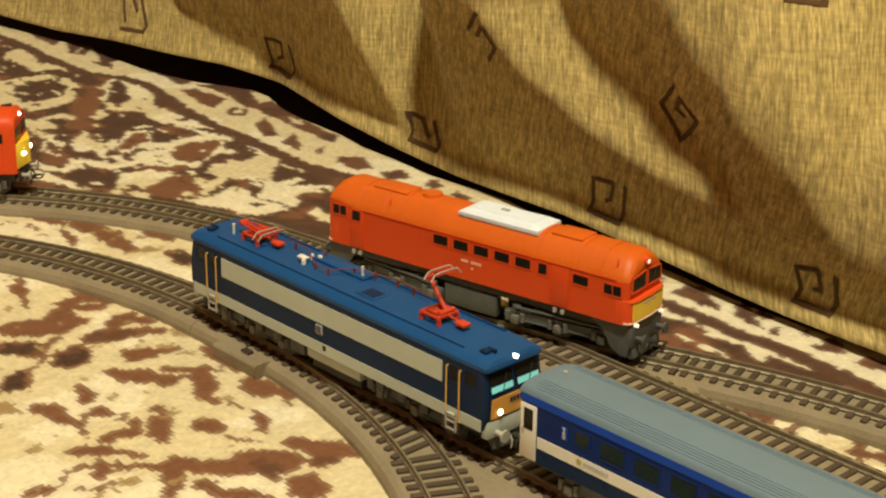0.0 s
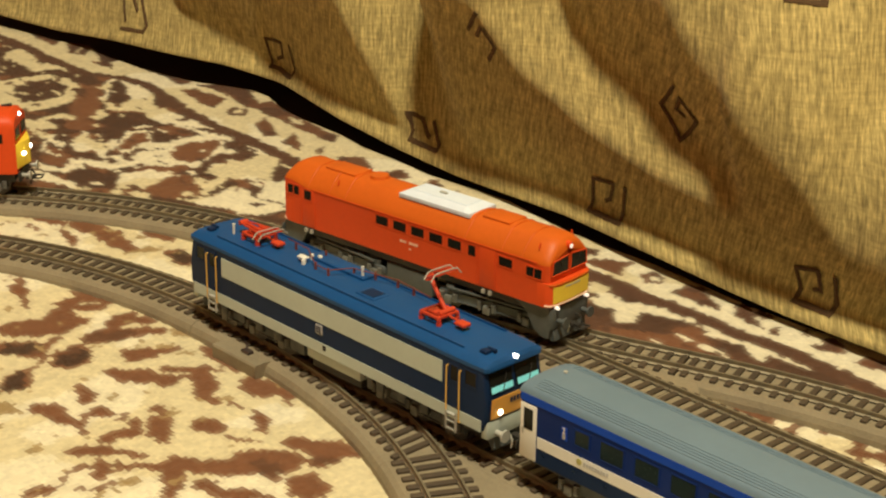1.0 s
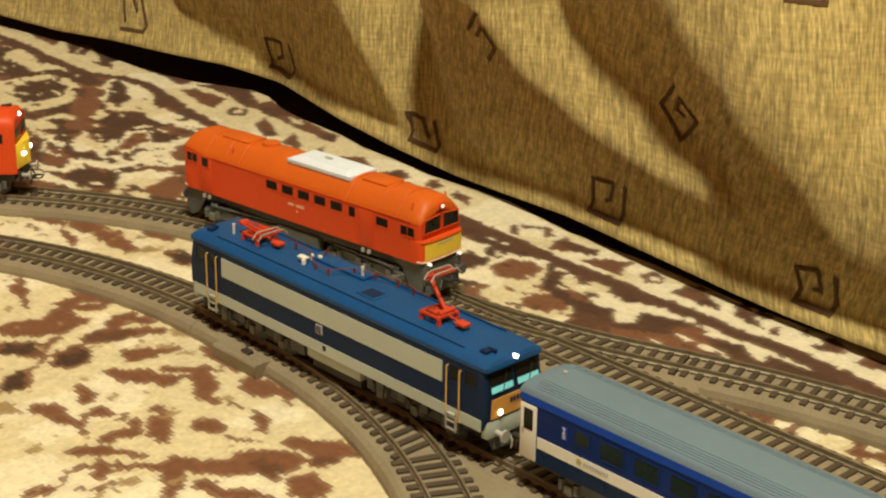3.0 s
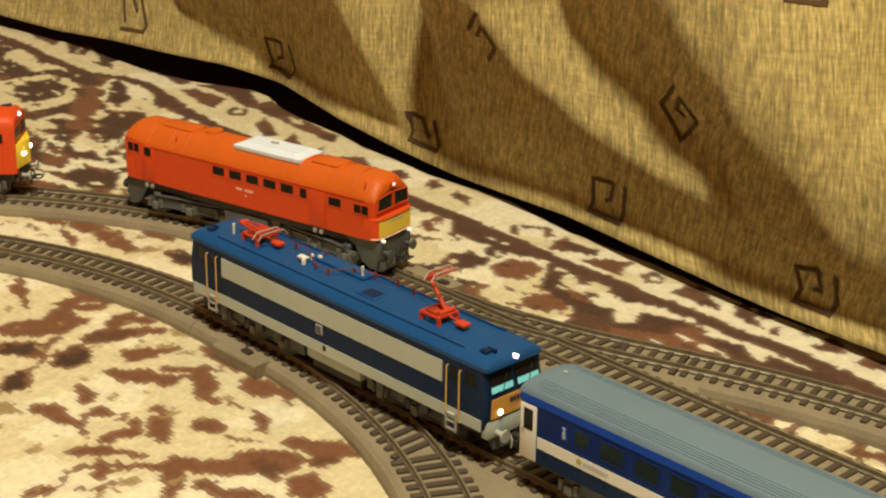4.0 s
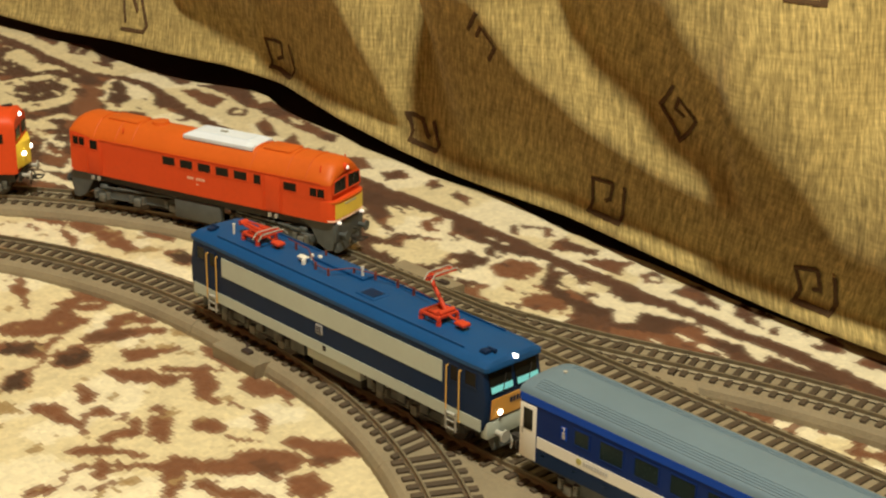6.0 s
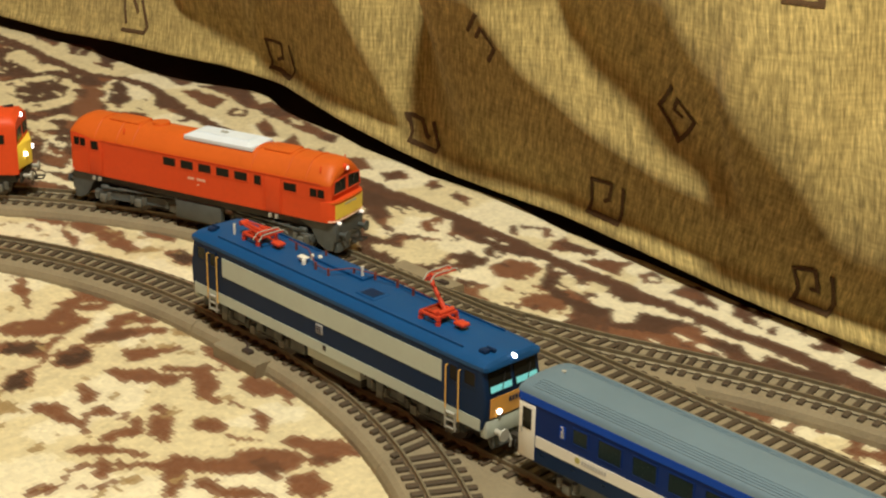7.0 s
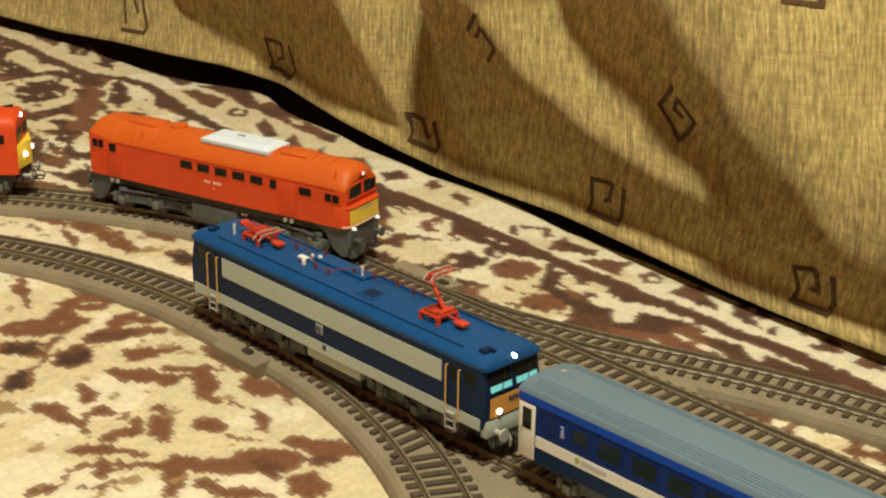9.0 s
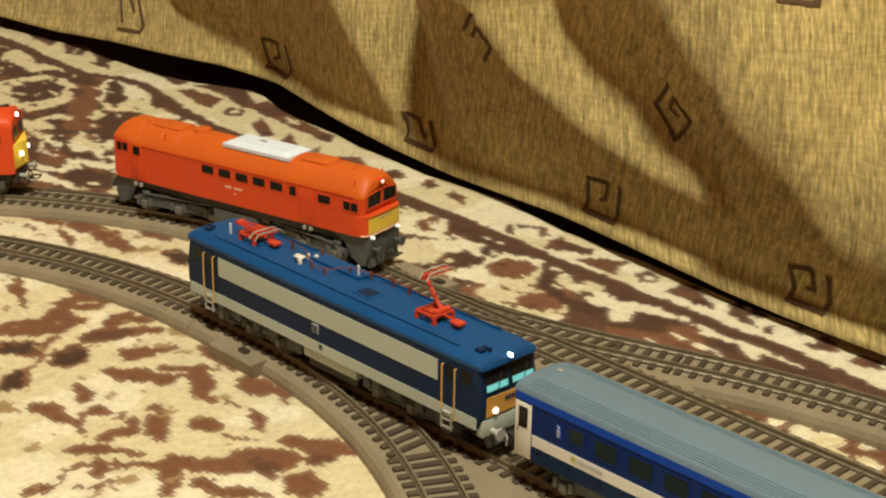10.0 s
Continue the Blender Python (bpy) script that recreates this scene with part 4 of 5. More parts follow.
def electric_locomotive():
    e = thing("electric_locomotive", "blue model electric locomotive with cream bands and red pantographs", "model locomotive", "model trains")
    e.location = (0, 0, RAIL)
    W, L = 0.0170, 0.1040
    end = [(0.1040, 0.0146), (0.1062, 0.0196), (0.1066, 0.0296), (0.1040, 0.0425)]
    outline = end + [(-x, z) for x, z in end[::-1]]
    body = part("body", prism(outline, "y", -W, W, 0.0014, 3, lambda g: abs(g.verts[0].co.y - g.verts[1].co.y) < 1e-6 and abs(g.verts[0].co.z - g.verts[1].co.z) > 0.002), M_NAVY, e, "navy blue body shell")
    # roof: shoulders, a lower gutter step, rounded ends
    secs = []
    for x, k, t in ((-0.1062, 0.90, 0.0448), (-0.1048, 0.985, 0.0464), (-0.098, 1.0, 0.0472), (0.098, 1.0, 0.0472), (0.1048, 0.985, 0.0464), (0.1062, 0.90, 0.0448)):
        w = W * k
        secs.append([(x, y, z) for y, z in ((-w - 0.0003, 0.0421), (-w - 0.0004, 0.0440), (-w + 0.0016, t - 0.0012), (-w + 0.0050, t - 0.0003), (0, t), (w - 0.0050, t - 0.0003), (w - 0.0016, t - 0.0012), (w + 0.0004, 0.0440), (w + 0.0003, 0.0421))])
    roof = part("roof", loft(secs), M_BLUE_ROOF, e, "bright blue roof")
    for s in (-1, 1):
        part("gutter", box(-0.088, 0.088, s * (W - 0.0044) - 0.0003, s * (W - 0.0044) + 0.0003, 0.0466, 0.0477), M_BLUE_ROOF, roof)
        y = s * W
        part("upper_band", box(-0.0794, 0.0794, min(y, y + s * 0.0003), max(y, y + s * 0.0003), 0.0294, 0.0392), M_CREAM, e, "cream upper side band")
        part("lower_band", box(-0.1036, 0.1036, min(y, y + s * 0.0003), max(y, y + s * 0.0003), 0.0142, 0.0196), M_CREAM, e, "cream lower side band")
        part("number_plate", box(-0.0062, -0.0014, min(y, y + s * 0.0004), max(y, y + s * 0.0004), 0.0237, 0.0284, 0.0001), M_TEXTBAR, e, "small grey emblem plate")
        for k in range(3):
            part("plate_mark", box(-0.0056, -0.0020, min(y, y + s * 0.0006), max(y, y + s * 0.0006), 0.0245 + k * 0.0012, 0.0251 + k * 0.0012), M_NAVY, e)
        part("side_label", box(-0.0010, 0.0010, min(y, y + s * 0.0005), max(y, y + s * 0.0005), 0.0165, 0.0190), M_BLACK, e)
        for sx in (-1, 1):
            # cab door with window, handrails and steps
            dx0, dx1 = sorted((sx * 0.0838, sx * 0.0901))
            part("cab_door", box(dx0, dx1, min(y, y + s * 0.00025), max(y, y + s * 0.00025), 0.0150, 0.0412), M_NAVY, e)
            side_window(e, min(sx * 0.0848, sx * 0.0892), max(sx * 0.0848, sx * 0.0892), 0.0325, 0.0395, y + s * 0.00025, M_NAVY, "door_window")
            side_window(e, min(sx * 0.0935, sx * 0.1000), max(sx * 0.0935, sx * 0.1000), 0.0335, 0.0400, y, M_NAVY, "cab_window")
            for hx in (0.0830, 0.0909):
                part("handrail", tube([(sx * hx, y, 0.0386), (sx * hx, y + s * 0.0011, 0.0384), (sx * hx, y + s * 0.0011, 0.0145), (sx * hx, y, 0.0143)], 0.00036, 6), M_RAILYELLOW, e, "thin yellow handrail")
            b = None
            for z in (0.0095, 0.0132, 0.0165):
                b = box(sx * 0.0865 - 0.0030, sx * 0.0865 + 0.0030, min(y, y + s * 0.0017), max(y, y + s * 0.0017), z, z + 0.0006, bm=b)
            for q in (-0.0030, 0.0030):
                b = box(sx * 0.0865 + q - 0.0004, sx * 0.0865 + q + 0.0004, min(y + s * 0.0011, y + s * 0.0017), max(y + s * 0.0011, y + s * 0.0017), 0.0090, 0.0180, bm=b)
            part("cab_steps", b, M_LIGHTGREY, e, "light grey footsteps")
    # ends
    for sx in (-1, 1):
        def on(z, out=0.0):
            xx = np.interp(z, [0.0146, 0.0196, 0.0296, 0.0425], [0.1040, 0.1062, 0.1066, 0.1040])
            return sx * (xx + out)
        for y0, y1 in ((-0.0145, -0.0010), (0.0010, 0.0145)):
            part("windscreen", sheet([(on(0.0318), y0 - 0 * y0, 0.0318), (on(0.0318), y1, 0.0318), (on(0.0418), y1 * 0.97, 0.0418), (on(0.0418), y0 * 0.97, 0.0418)], 0.00025, (sx, 0, 0.2)), M_GLASS, e, "dark windscreen pane")
            part("cab_light", sheet([(on(0.0321, 0.0007), y0 + 0.0004, 0.0321), (on(0.0321, 0.0007), y1 - 0.0004, 0.0321), (on(0.0348, 0.0007), y1 - 0.0004, 0.0348), (on(0.0348, 0.0007), y0 + 0.0004, 0.0348)], 0.00012, (sx, 0, 0.2)), M_CABGLOW, e, "turquoise glow of the lit cab desk")
            part("wiper", tube([(on(0.0316, 0.0010), (y0 + y1) / 2, 0.0316), (on(0.039, 0.0010), (y0 + y1) / 2 + 0.003, 0.039)], 0.0002, 5), M_BLACK, e)
        part("nose_panel", sheet([(on(0.0200), -0.0140, 0.0200), (on(0.0200), 0.0140, 0.0200), (on(0.0292), 0.0140, 0.0292), (on(0.0292), -0.0140, 0.0292)], 0.0003, (sx, 0, 0)), M_GOLD, e, "amber yellow nose panel")
        for k in range(4):
            part("nose_lettering", box(min(on(0.026, 0.0003), on(0.026, 0.0005)), max(on(0.026, 0.0003), on(0.026, 0.0005)), -0.0030 + k * 0.0019, -0.0017 + k * 0.0019, 0.0250, 0.0274), M_NAVY, e)
        for y in (-0.0088, 0.0088):
            part("headlight", rod((on(0.022, -0.0002), y, 0.0222), (on(0.022, 0.0009), y, 0.0222), 0.0012, 16), M_LAMP if sx > 0 else M_GLASS, e, "lit white headlight" if sx > 0 else "dark headlight")
        part("top_headlight", rod((sx * 0.1046, 0, 0.0454), (sx * 0.1070, 0, 0.0454), 0.0009, 16), M_LAMP if sx > 0 else M_GLASS, e, "lit white headlight on the roof edge" if sx > 0 else "dark headlight on the roof edge")
        part("buffer_beam", box(min(sx * 0.1025, sx * 0.1062), max(sx * 0.1025, sx * 0.1062), -0.0158, 0.0158, 0.0108, 0.0190, 0.0004), M_CREAM, e, "cream buffer beam")
        part("snow_plough", prism([(sx * 0.1000, 0.0100), (sx * 0.1050, 0.0100), (sx * 0.1058, 0.0042), (sx * 0.1040, 0.0038)], "y", -0.0110, 0.0110, 0.0005, 1), M_GREYBLACK, e, "dark grey plough")
        buffers(e, sx * 0.1062, 0.0128, sx, M_LIGHTGREY)
        for y in (-0.005, 0.005):
            hose(e, sx * 0.1064, y, 0.0108, sx, M_LIGHTGREY)
        part("roof_horn", box(min(sx * 0.0955, sx * 0.0995), max(sx * 0.0955, sx * 0.0995), -0.0112, -0.0075, 0.0462, 0.0484, 0.0006), M_NAVY, roof, "dark roof horn")
        part("roof_horn", rod((sx * 0.0965, -0.0065, 0.0478), (sx * 0.1010, -0.0065, 0.0478), 0.0009, 10), M_NAVY, roof)
    # underframe
    part("underframe", box(-0.0985, 0.0985, -0.0135, 0.0135, 0.0100, 0.0146, 0.0008), M_BLACK, e, "black underframe")
    part("transformer_tank", box(-0.0145, 0.0240, -0.0160, 0.0160, 0.0085, 0.0143, 0.0008), M_CREAM, e, "cream underfloor tank")
    part("battery_box", box(-0.0130, 0.0225, -0.0140, 0.0140, 0.0036, 0.0088, 0.0008), M_BLACK, e, "black underfloor box")
    for x0, x1 in ((-0.029, -0.018), (0.027, 0.0315)):
        part("equipment_box", box(x0, x1, -0.0148, 0.0148, 0.0065, 0.0140, 0.0007), M_GREYBLACK, e)
    for x in (-0.0590, 0.0590):
        # Black block added between the bogie frames so no light shows through.
        part("motor_block", box(x - 0.034, x + 0.034, -0.0062, 0.0062, 0.0030, 0.0105, 0.0008), M_BLACK, e, "black block added to keep light out below the body")
        bogie(e, x, 0.046, 3, 0.0068, M_GREYBLACK, 0.0124)
        for s in (-1, 1):
            for k in range(4):
                part("damper", box(x - 0.024 + k * 0.0145, x - 0.019 + k * 0.0145, s * 0.0150 - 0.001, s * 0.0150 + 0.001, 0.0085, 0.0136, 0.0006), M_GREYBLACK, e)
    # roof equipment
    part("roof_hatch", box(0.0120, 0.0250, -0.0085, 0.0015, 0.0468, 0.0475, 0.0004), M_BLUE_ROOF, roof)
    part("roof_grille", box(0.0140, 0.0230, -0.0070, 0.0000, 0.0475, 0.0477), M_NAVY, roof, "dark roof grille")
    part("raised_roof_box", box(-0.036, 0.004, 0.0030, 0.0120, 0.0465, 0.0484, 0.0005), M_BLUE_ROOF, roof, "raised blue equipment cover")
    for x, y in ((-0.0335, 0.0030), (-0.0310, -0.0040), (-0.0365, -0.0010), (-0.0295, 0.0050)):
        b = None
        for k in range(3):
            b = rod((x, y, 0.0470 + k * 0.0009), (x, y, 0.0478 + k * 0.0009), 0.0012, 10, b, 0.0009)
        part("insulator", b, M_WHITE, roof, "white ribbed insulator")
    part("circuit_breaker", box(-0.0360, -0.0305, -0.0042, -0.0005, 0.0492, 0.0500, 0.0003), M_WHITE, roof, "white circuit breaker")
    part("roof_insulator_post", rod((0.0010, 0.0055, 0.0470), (0.0010, 0.0055, 0.0530), 0.0007, 8), M_WHITE, roof, "white insulator post")
    part("conduit", tube([(-0.055, 0.006, 0.0505), (-0.036, 0.003, 0.0515), (-0.022, -0.0040, 0.0495), (-0.012, -0.0045, 0.0497), (-0.004, 0.004, 0.0510), (0.020, 0.0105, 0.0505), (0.045, 0.008, 0.0505)], 0.0003, 6), M_PIPE, roof, "thin red-brown roof conduit")
    for x, y in ((-0.022, -0.0040), (-0.012, -0.0045), (-0.004, 0.0045), (0.006, 0.009), (0.020, 0.0105), (0.032, 0.0095), (-0.048, 0.0050), (-0.030, 0.0090)):
        part("conduit_support", rod((x, y, 0.0468), (x, y, 0.0508), 0.0007, 8, None, 0.0006), M_PIPE, roof)
    pantograph(e, 0.0590, True)
    pantograph(e, -0.0705, False)
    return e


def pantograph(e, x, raised):
    p = part("pantograph", box(x - 0.0064, x + 0.0064, -0.0062, -0.0048, 0.0496, 0.0511, 0.0004), M_PANTO, e, "red %s pantograph" % ("raised single-arm" if raised else "folded"))
    part("base_bar", box(x - 0.0064, x + 0.0064, 0.0048, 0.0062, 0.0496, 0.0511, 0.0004), M_PANTO, p)
    for dx in (-0.0062, 0.0044):
        part("cross_bar", box(x + dx, x + dx + 0.0018, -0.0060, 0.0060, 0.0498, 0.0514, 0.0004), M_PANTO, p)
    for dx in (-0.0056, 0.0056):
        for y in (-0.0055, 0.0055):
            b = rod((x + dx, y, 0.0468), (x + dx, y, 0.0484), 0.0013, 10)
            b = rod((x + dx, y, 0.0484), (x + dx, y, 0.0499), 0.0010, 10, b, 0.0012)
            part("insulator", b, M_PANTO, p)
    part("base_plate", box(x - 0.0034, x + 0.0052, -0.0042, 0.0042, 0.0500, 0.0518, 0.0006), M_PANTO, p)
    part("tension_spring", rod((x - 0.0030, 0.0026, 0.0524), (x + 0.0046, 0.0026, 0.0524), 0.0009, 10), M_PANTO, p)
    part("drive_box", box(x + 0.0118, x + 0.0180, -0.0026, 0.0024, 0.0486, 0.0504, 0.0007), M_PANTO, p, "red pantograph drive")
    part("drive_rod", rod((x + 0.0050, 0.0000, 0.0508), (x + 0.0125, 0.0000, 0.0498), 0.0006, 6), M_PANTO, p)
    hinge = (x + 0.0045, 0, 0.0520)
    if raised:
        knee, head = (x - 0.0062, 0, 0.0650), (x + 0.0018, 0, 0.0700)
    else:
        knee, head = (x - 0.0130, 0, 0.0528), (x + 0.0085, 0, 0.0532)
    part("hinge", rod((hinge[0], -0.0045, hinge[2]), (hinge[0], 0.0045, hinge[2]), 0.0013, 10), M_PANTO, p)
    part("lower_arm", rod(hinge, knee, 0.0011, 8, None, 0.0008), M_PANTO, p)
    part("control_rod", rod((hinge[0] - 0.004, 0.0015, hinge[2] - 0.0006), (knee[0] + 0.001, 0.0012, knee[2] - 0.0012), 0.0004, 6), M_PANTO, p)
    part("knee_joint", rod((knee[0], -0.0022, knee[2]), (knee[0], 0.0022, knee[2]), 0.0013, 10), M_PANTO, p)
    for s in (-1, 1):
        part("upper_arm", rod((knee[0], s * 0.0016, knee[2]), (head[0], s * 0.0052, head[2]), 0.00055, 6), M_PANTO, p)
    for dx in (-0.0022, 0.0022):
        pts = []
        for k in range(9):
            y = -0.0090 + 0.0180 * k / 8
            pts.append((head[0] + dx, y, head[2] + 0.0010 - 0.0030 * max(0, abs(y) / 0.0090 - 0.6) ** 2 / 0.16))
        part("collector_strip", tube(pts, 0.00034, 6), M_LIGHTGREY, p, "pale collector strip")
    part("collector_frame", tube([(head[0] - 0.0022, -0.006, head[2]), (head[0] + 0.0022, -0.006, head[2]), (head[0] + 0.0022, 0.006, head[2]), (head[0] - 0.0022, 0.006, head[2]), (head[0] - 0.0022, -0.006, head[2])], 0.0004, 6), M_PANTO, p)
    if not raised:
        part("side_insulator", rod((x - 0.0150, -0.0045, 0.0470), (x - 0.0150, -0.0045, 0.0525), 0.0007, 8), M_WHITE, p, "white insulator post")


def passenger_coach():
    c = thing("passenger_coach", "blue model passenger coach with white band and grey ribbed roof", "model coach", "model trains")
    c.location = (0, 0, RAIL)
    W, X0, X1 = 0.0160, 0.1250, 0.4280
    part("body", prism([(X0, 0.0122), (X1, 0.0122), (X1, 0.0414), (X0, 0.0414)], "y", -W, W, 0.0010, 2, lambda g: abs(g.verts[0].co.z - g.verts[1].co.z) > 0.01), M_COACH, c, "royal blue body shell")
    n = 12
    secs = []
    for x, k in ((X0 - 0.0004, 0.80), (X0 + 0.0012, 0.93), (X0 + 0.005, 1.0), (X1 - 0.005, 1.0), (X1 - 0.0012, 0.93), (X1 + 0.0004, 0.80)):
        pts = []
        for i in range(n + 1):
            a = math.pi * i / n
            y = -math.cos(a)
            pts.append((x, (W + 0.0003) * math.copysign(abs(y) ** 0.8, y) * (0.97 + 0.03 * k), 0.0413 + 0.0054 * k * math.sin(a) ** 0.8))
        secs.append(pts)
    roof = part("roof", loft(secs), M_COACH_ROOF, c, "grey ribbed roof")
    for s in (-1, 1):
        for yy in (0.0140, 0.0128, 0.0116, 0.0103, 0.0088):
            zz = 0.0413 + 0.0054 * math.sin(math.acos(min(1, (yy / 0.0163) ** 1.25))) ** 0.8
            part("roof_rib", box(X0 + 0.006, X1 - 0.006, s * yy - 0.00022, s * yy + 0.00022, zz - 0.0008, zz + 0.00018), M_COACH_ROOF, roof)
        y = s * W
        lo, hi = (lambda t: min(y, y + s * t)), (lambda t: max(y, y + s * t))
        part("skirt", box(X0 + 0.0102, X1 - 0.0102, lo(0.0002), hi(0.0002), 0.0123, 0.0191), M_NAVY, c, "dark navy lower side")
        part("roof_stripe", box(X0 + 0.0004, X1 - 0.0004, lo(0.0003), hi(0.0003), 0.0380, 0.0415), M_COACH_STRIPE, c, "bright blue stripe under the roof")
        part("white_band", box(X0 + 0.0102, X1 - 0.0102, lo(0.0003), hi(0.0003), 0.0192, 0.0242), M_WHITE, c, "white band along the side")
        for dx in (X0 + 0.0006, X1 - 0.0096):
            d = part("door", box(dx, dx + 0.0090, lo(0.0005), hi(0.0005), 0.0125, 0.0371, 0.0002), M_WHITE, c, "white entrance door")
            b = box(dx + 0.0020, dx + 0.0072, lo(0.0007), hi(0.0007), 0.0258, 0.0354, 0.0003)
            part("door_window", b, M_GLASS, d)
            part("door_handle", box(dx + 0.0014, dx + 0.0022, lo(0.0009), hi(0.0009), 0.0235, 0.0262), M_LIGHTGREY, d)
        side_window(c, X0 + 0.0305, X0 + 0.0380, 0.0288, 0.0352, y, M_COACH, "small_window")
        k = X0 + 0.0440
        while k + 0.0115 < X1 - 0.03:
            w = side_window(c, k, k + 0.0118, 0.0276, 0.0356, y, M_COACH, rim=0.0004)
            k += 0.0178
        part("class_mark", box(X0 + 0.0232, X0 + 0.0262, lo(0.0002), hi(0.0002), 0.0283, 0.0340), M_COACH_STRIPE, c)
        figure = part("class_figure", lettering("2", 0.0026), M_WHITE, c, "white figure 2")
        figure.matrix_basis = Matrix.Translation((X0 + 0.0247 + s * 0.0009, y + s * 0.00045, 0.0313)) @ Matrix.Rotation(math.pi if s > 0 else 0, 4, "Z") @ Matrix.Rotation(math.pi / 2, 4, "X")
        part("class_mark_bar", box(X0 + 0.0239, X0 + 0.0255, lo(0.00035), hi(0.00035), 0.0288, 0.0308), M_TEXTBAR, c)
        part("emblem", rod((X0 + 0.0335, y, 0.0222), (X0 + 0.0335, y + s * 0.0005, 0.0222), 0.0014, 12), M_OLIVE, c, "small olive emblem")
        for i in range(9):
            part("lettering_bar", box(X0 + 0.0358 + i * 0.0015, X0 + 0.0368 + i * 0.0015, lo(0.0005), hi(0.0005), 0.0212, 0.0229), M_TEXTBAR, c)
        for i in range(3):
            part("small_marking", box(X0 + 0.013 + i * 0.017, X0 + 0.0146 + i * 0.017, lo(0.0002), hi(0.0002), 0.0162, 0.0170), M_TEXTBAR, c)
    for sx, x in ((-1, X0), (1, X1)):
        part("gangway_bellows", box(min(x, x + sx * 0.0032), max(x, x + sx * 0.0032), -0.0062, 0.0062, 0.0125, 0.0385, 0.0012), M_BLACK, c, "black rubber gangway")
        buffers(c, x, 0.0128, sx, M_BLACK)
    part("underframe", box(X0 + 0.004, X1 - 0.004, -0.0125, 0.0125, 0.0085, 0.0124, 0.0006), M_BLACK, c, "black underframe")
    for x0, x1 in ((0.215, 0.245), (0.262, 0.284), (0.296, 0.330)):
        part("equipment_box", box(x0, x1, -0.0145, 0.0145, 0.0048, 0.0120, 0.0008), M_GREYBLACK, c)
    for x in (X0 + 0.041, X1 - 0.041):
        bogie(c, x, 0.0290, 2, 0.0053, M_GREYBLACK, 0.0122)
    part("roof_vent", rod((X0 + 0.008, 0.002, 0.0458), (X0 + 0.008, 0.002, 0.0472), 0.0010, 10), M_LIGHTGREY, roof)
    return c


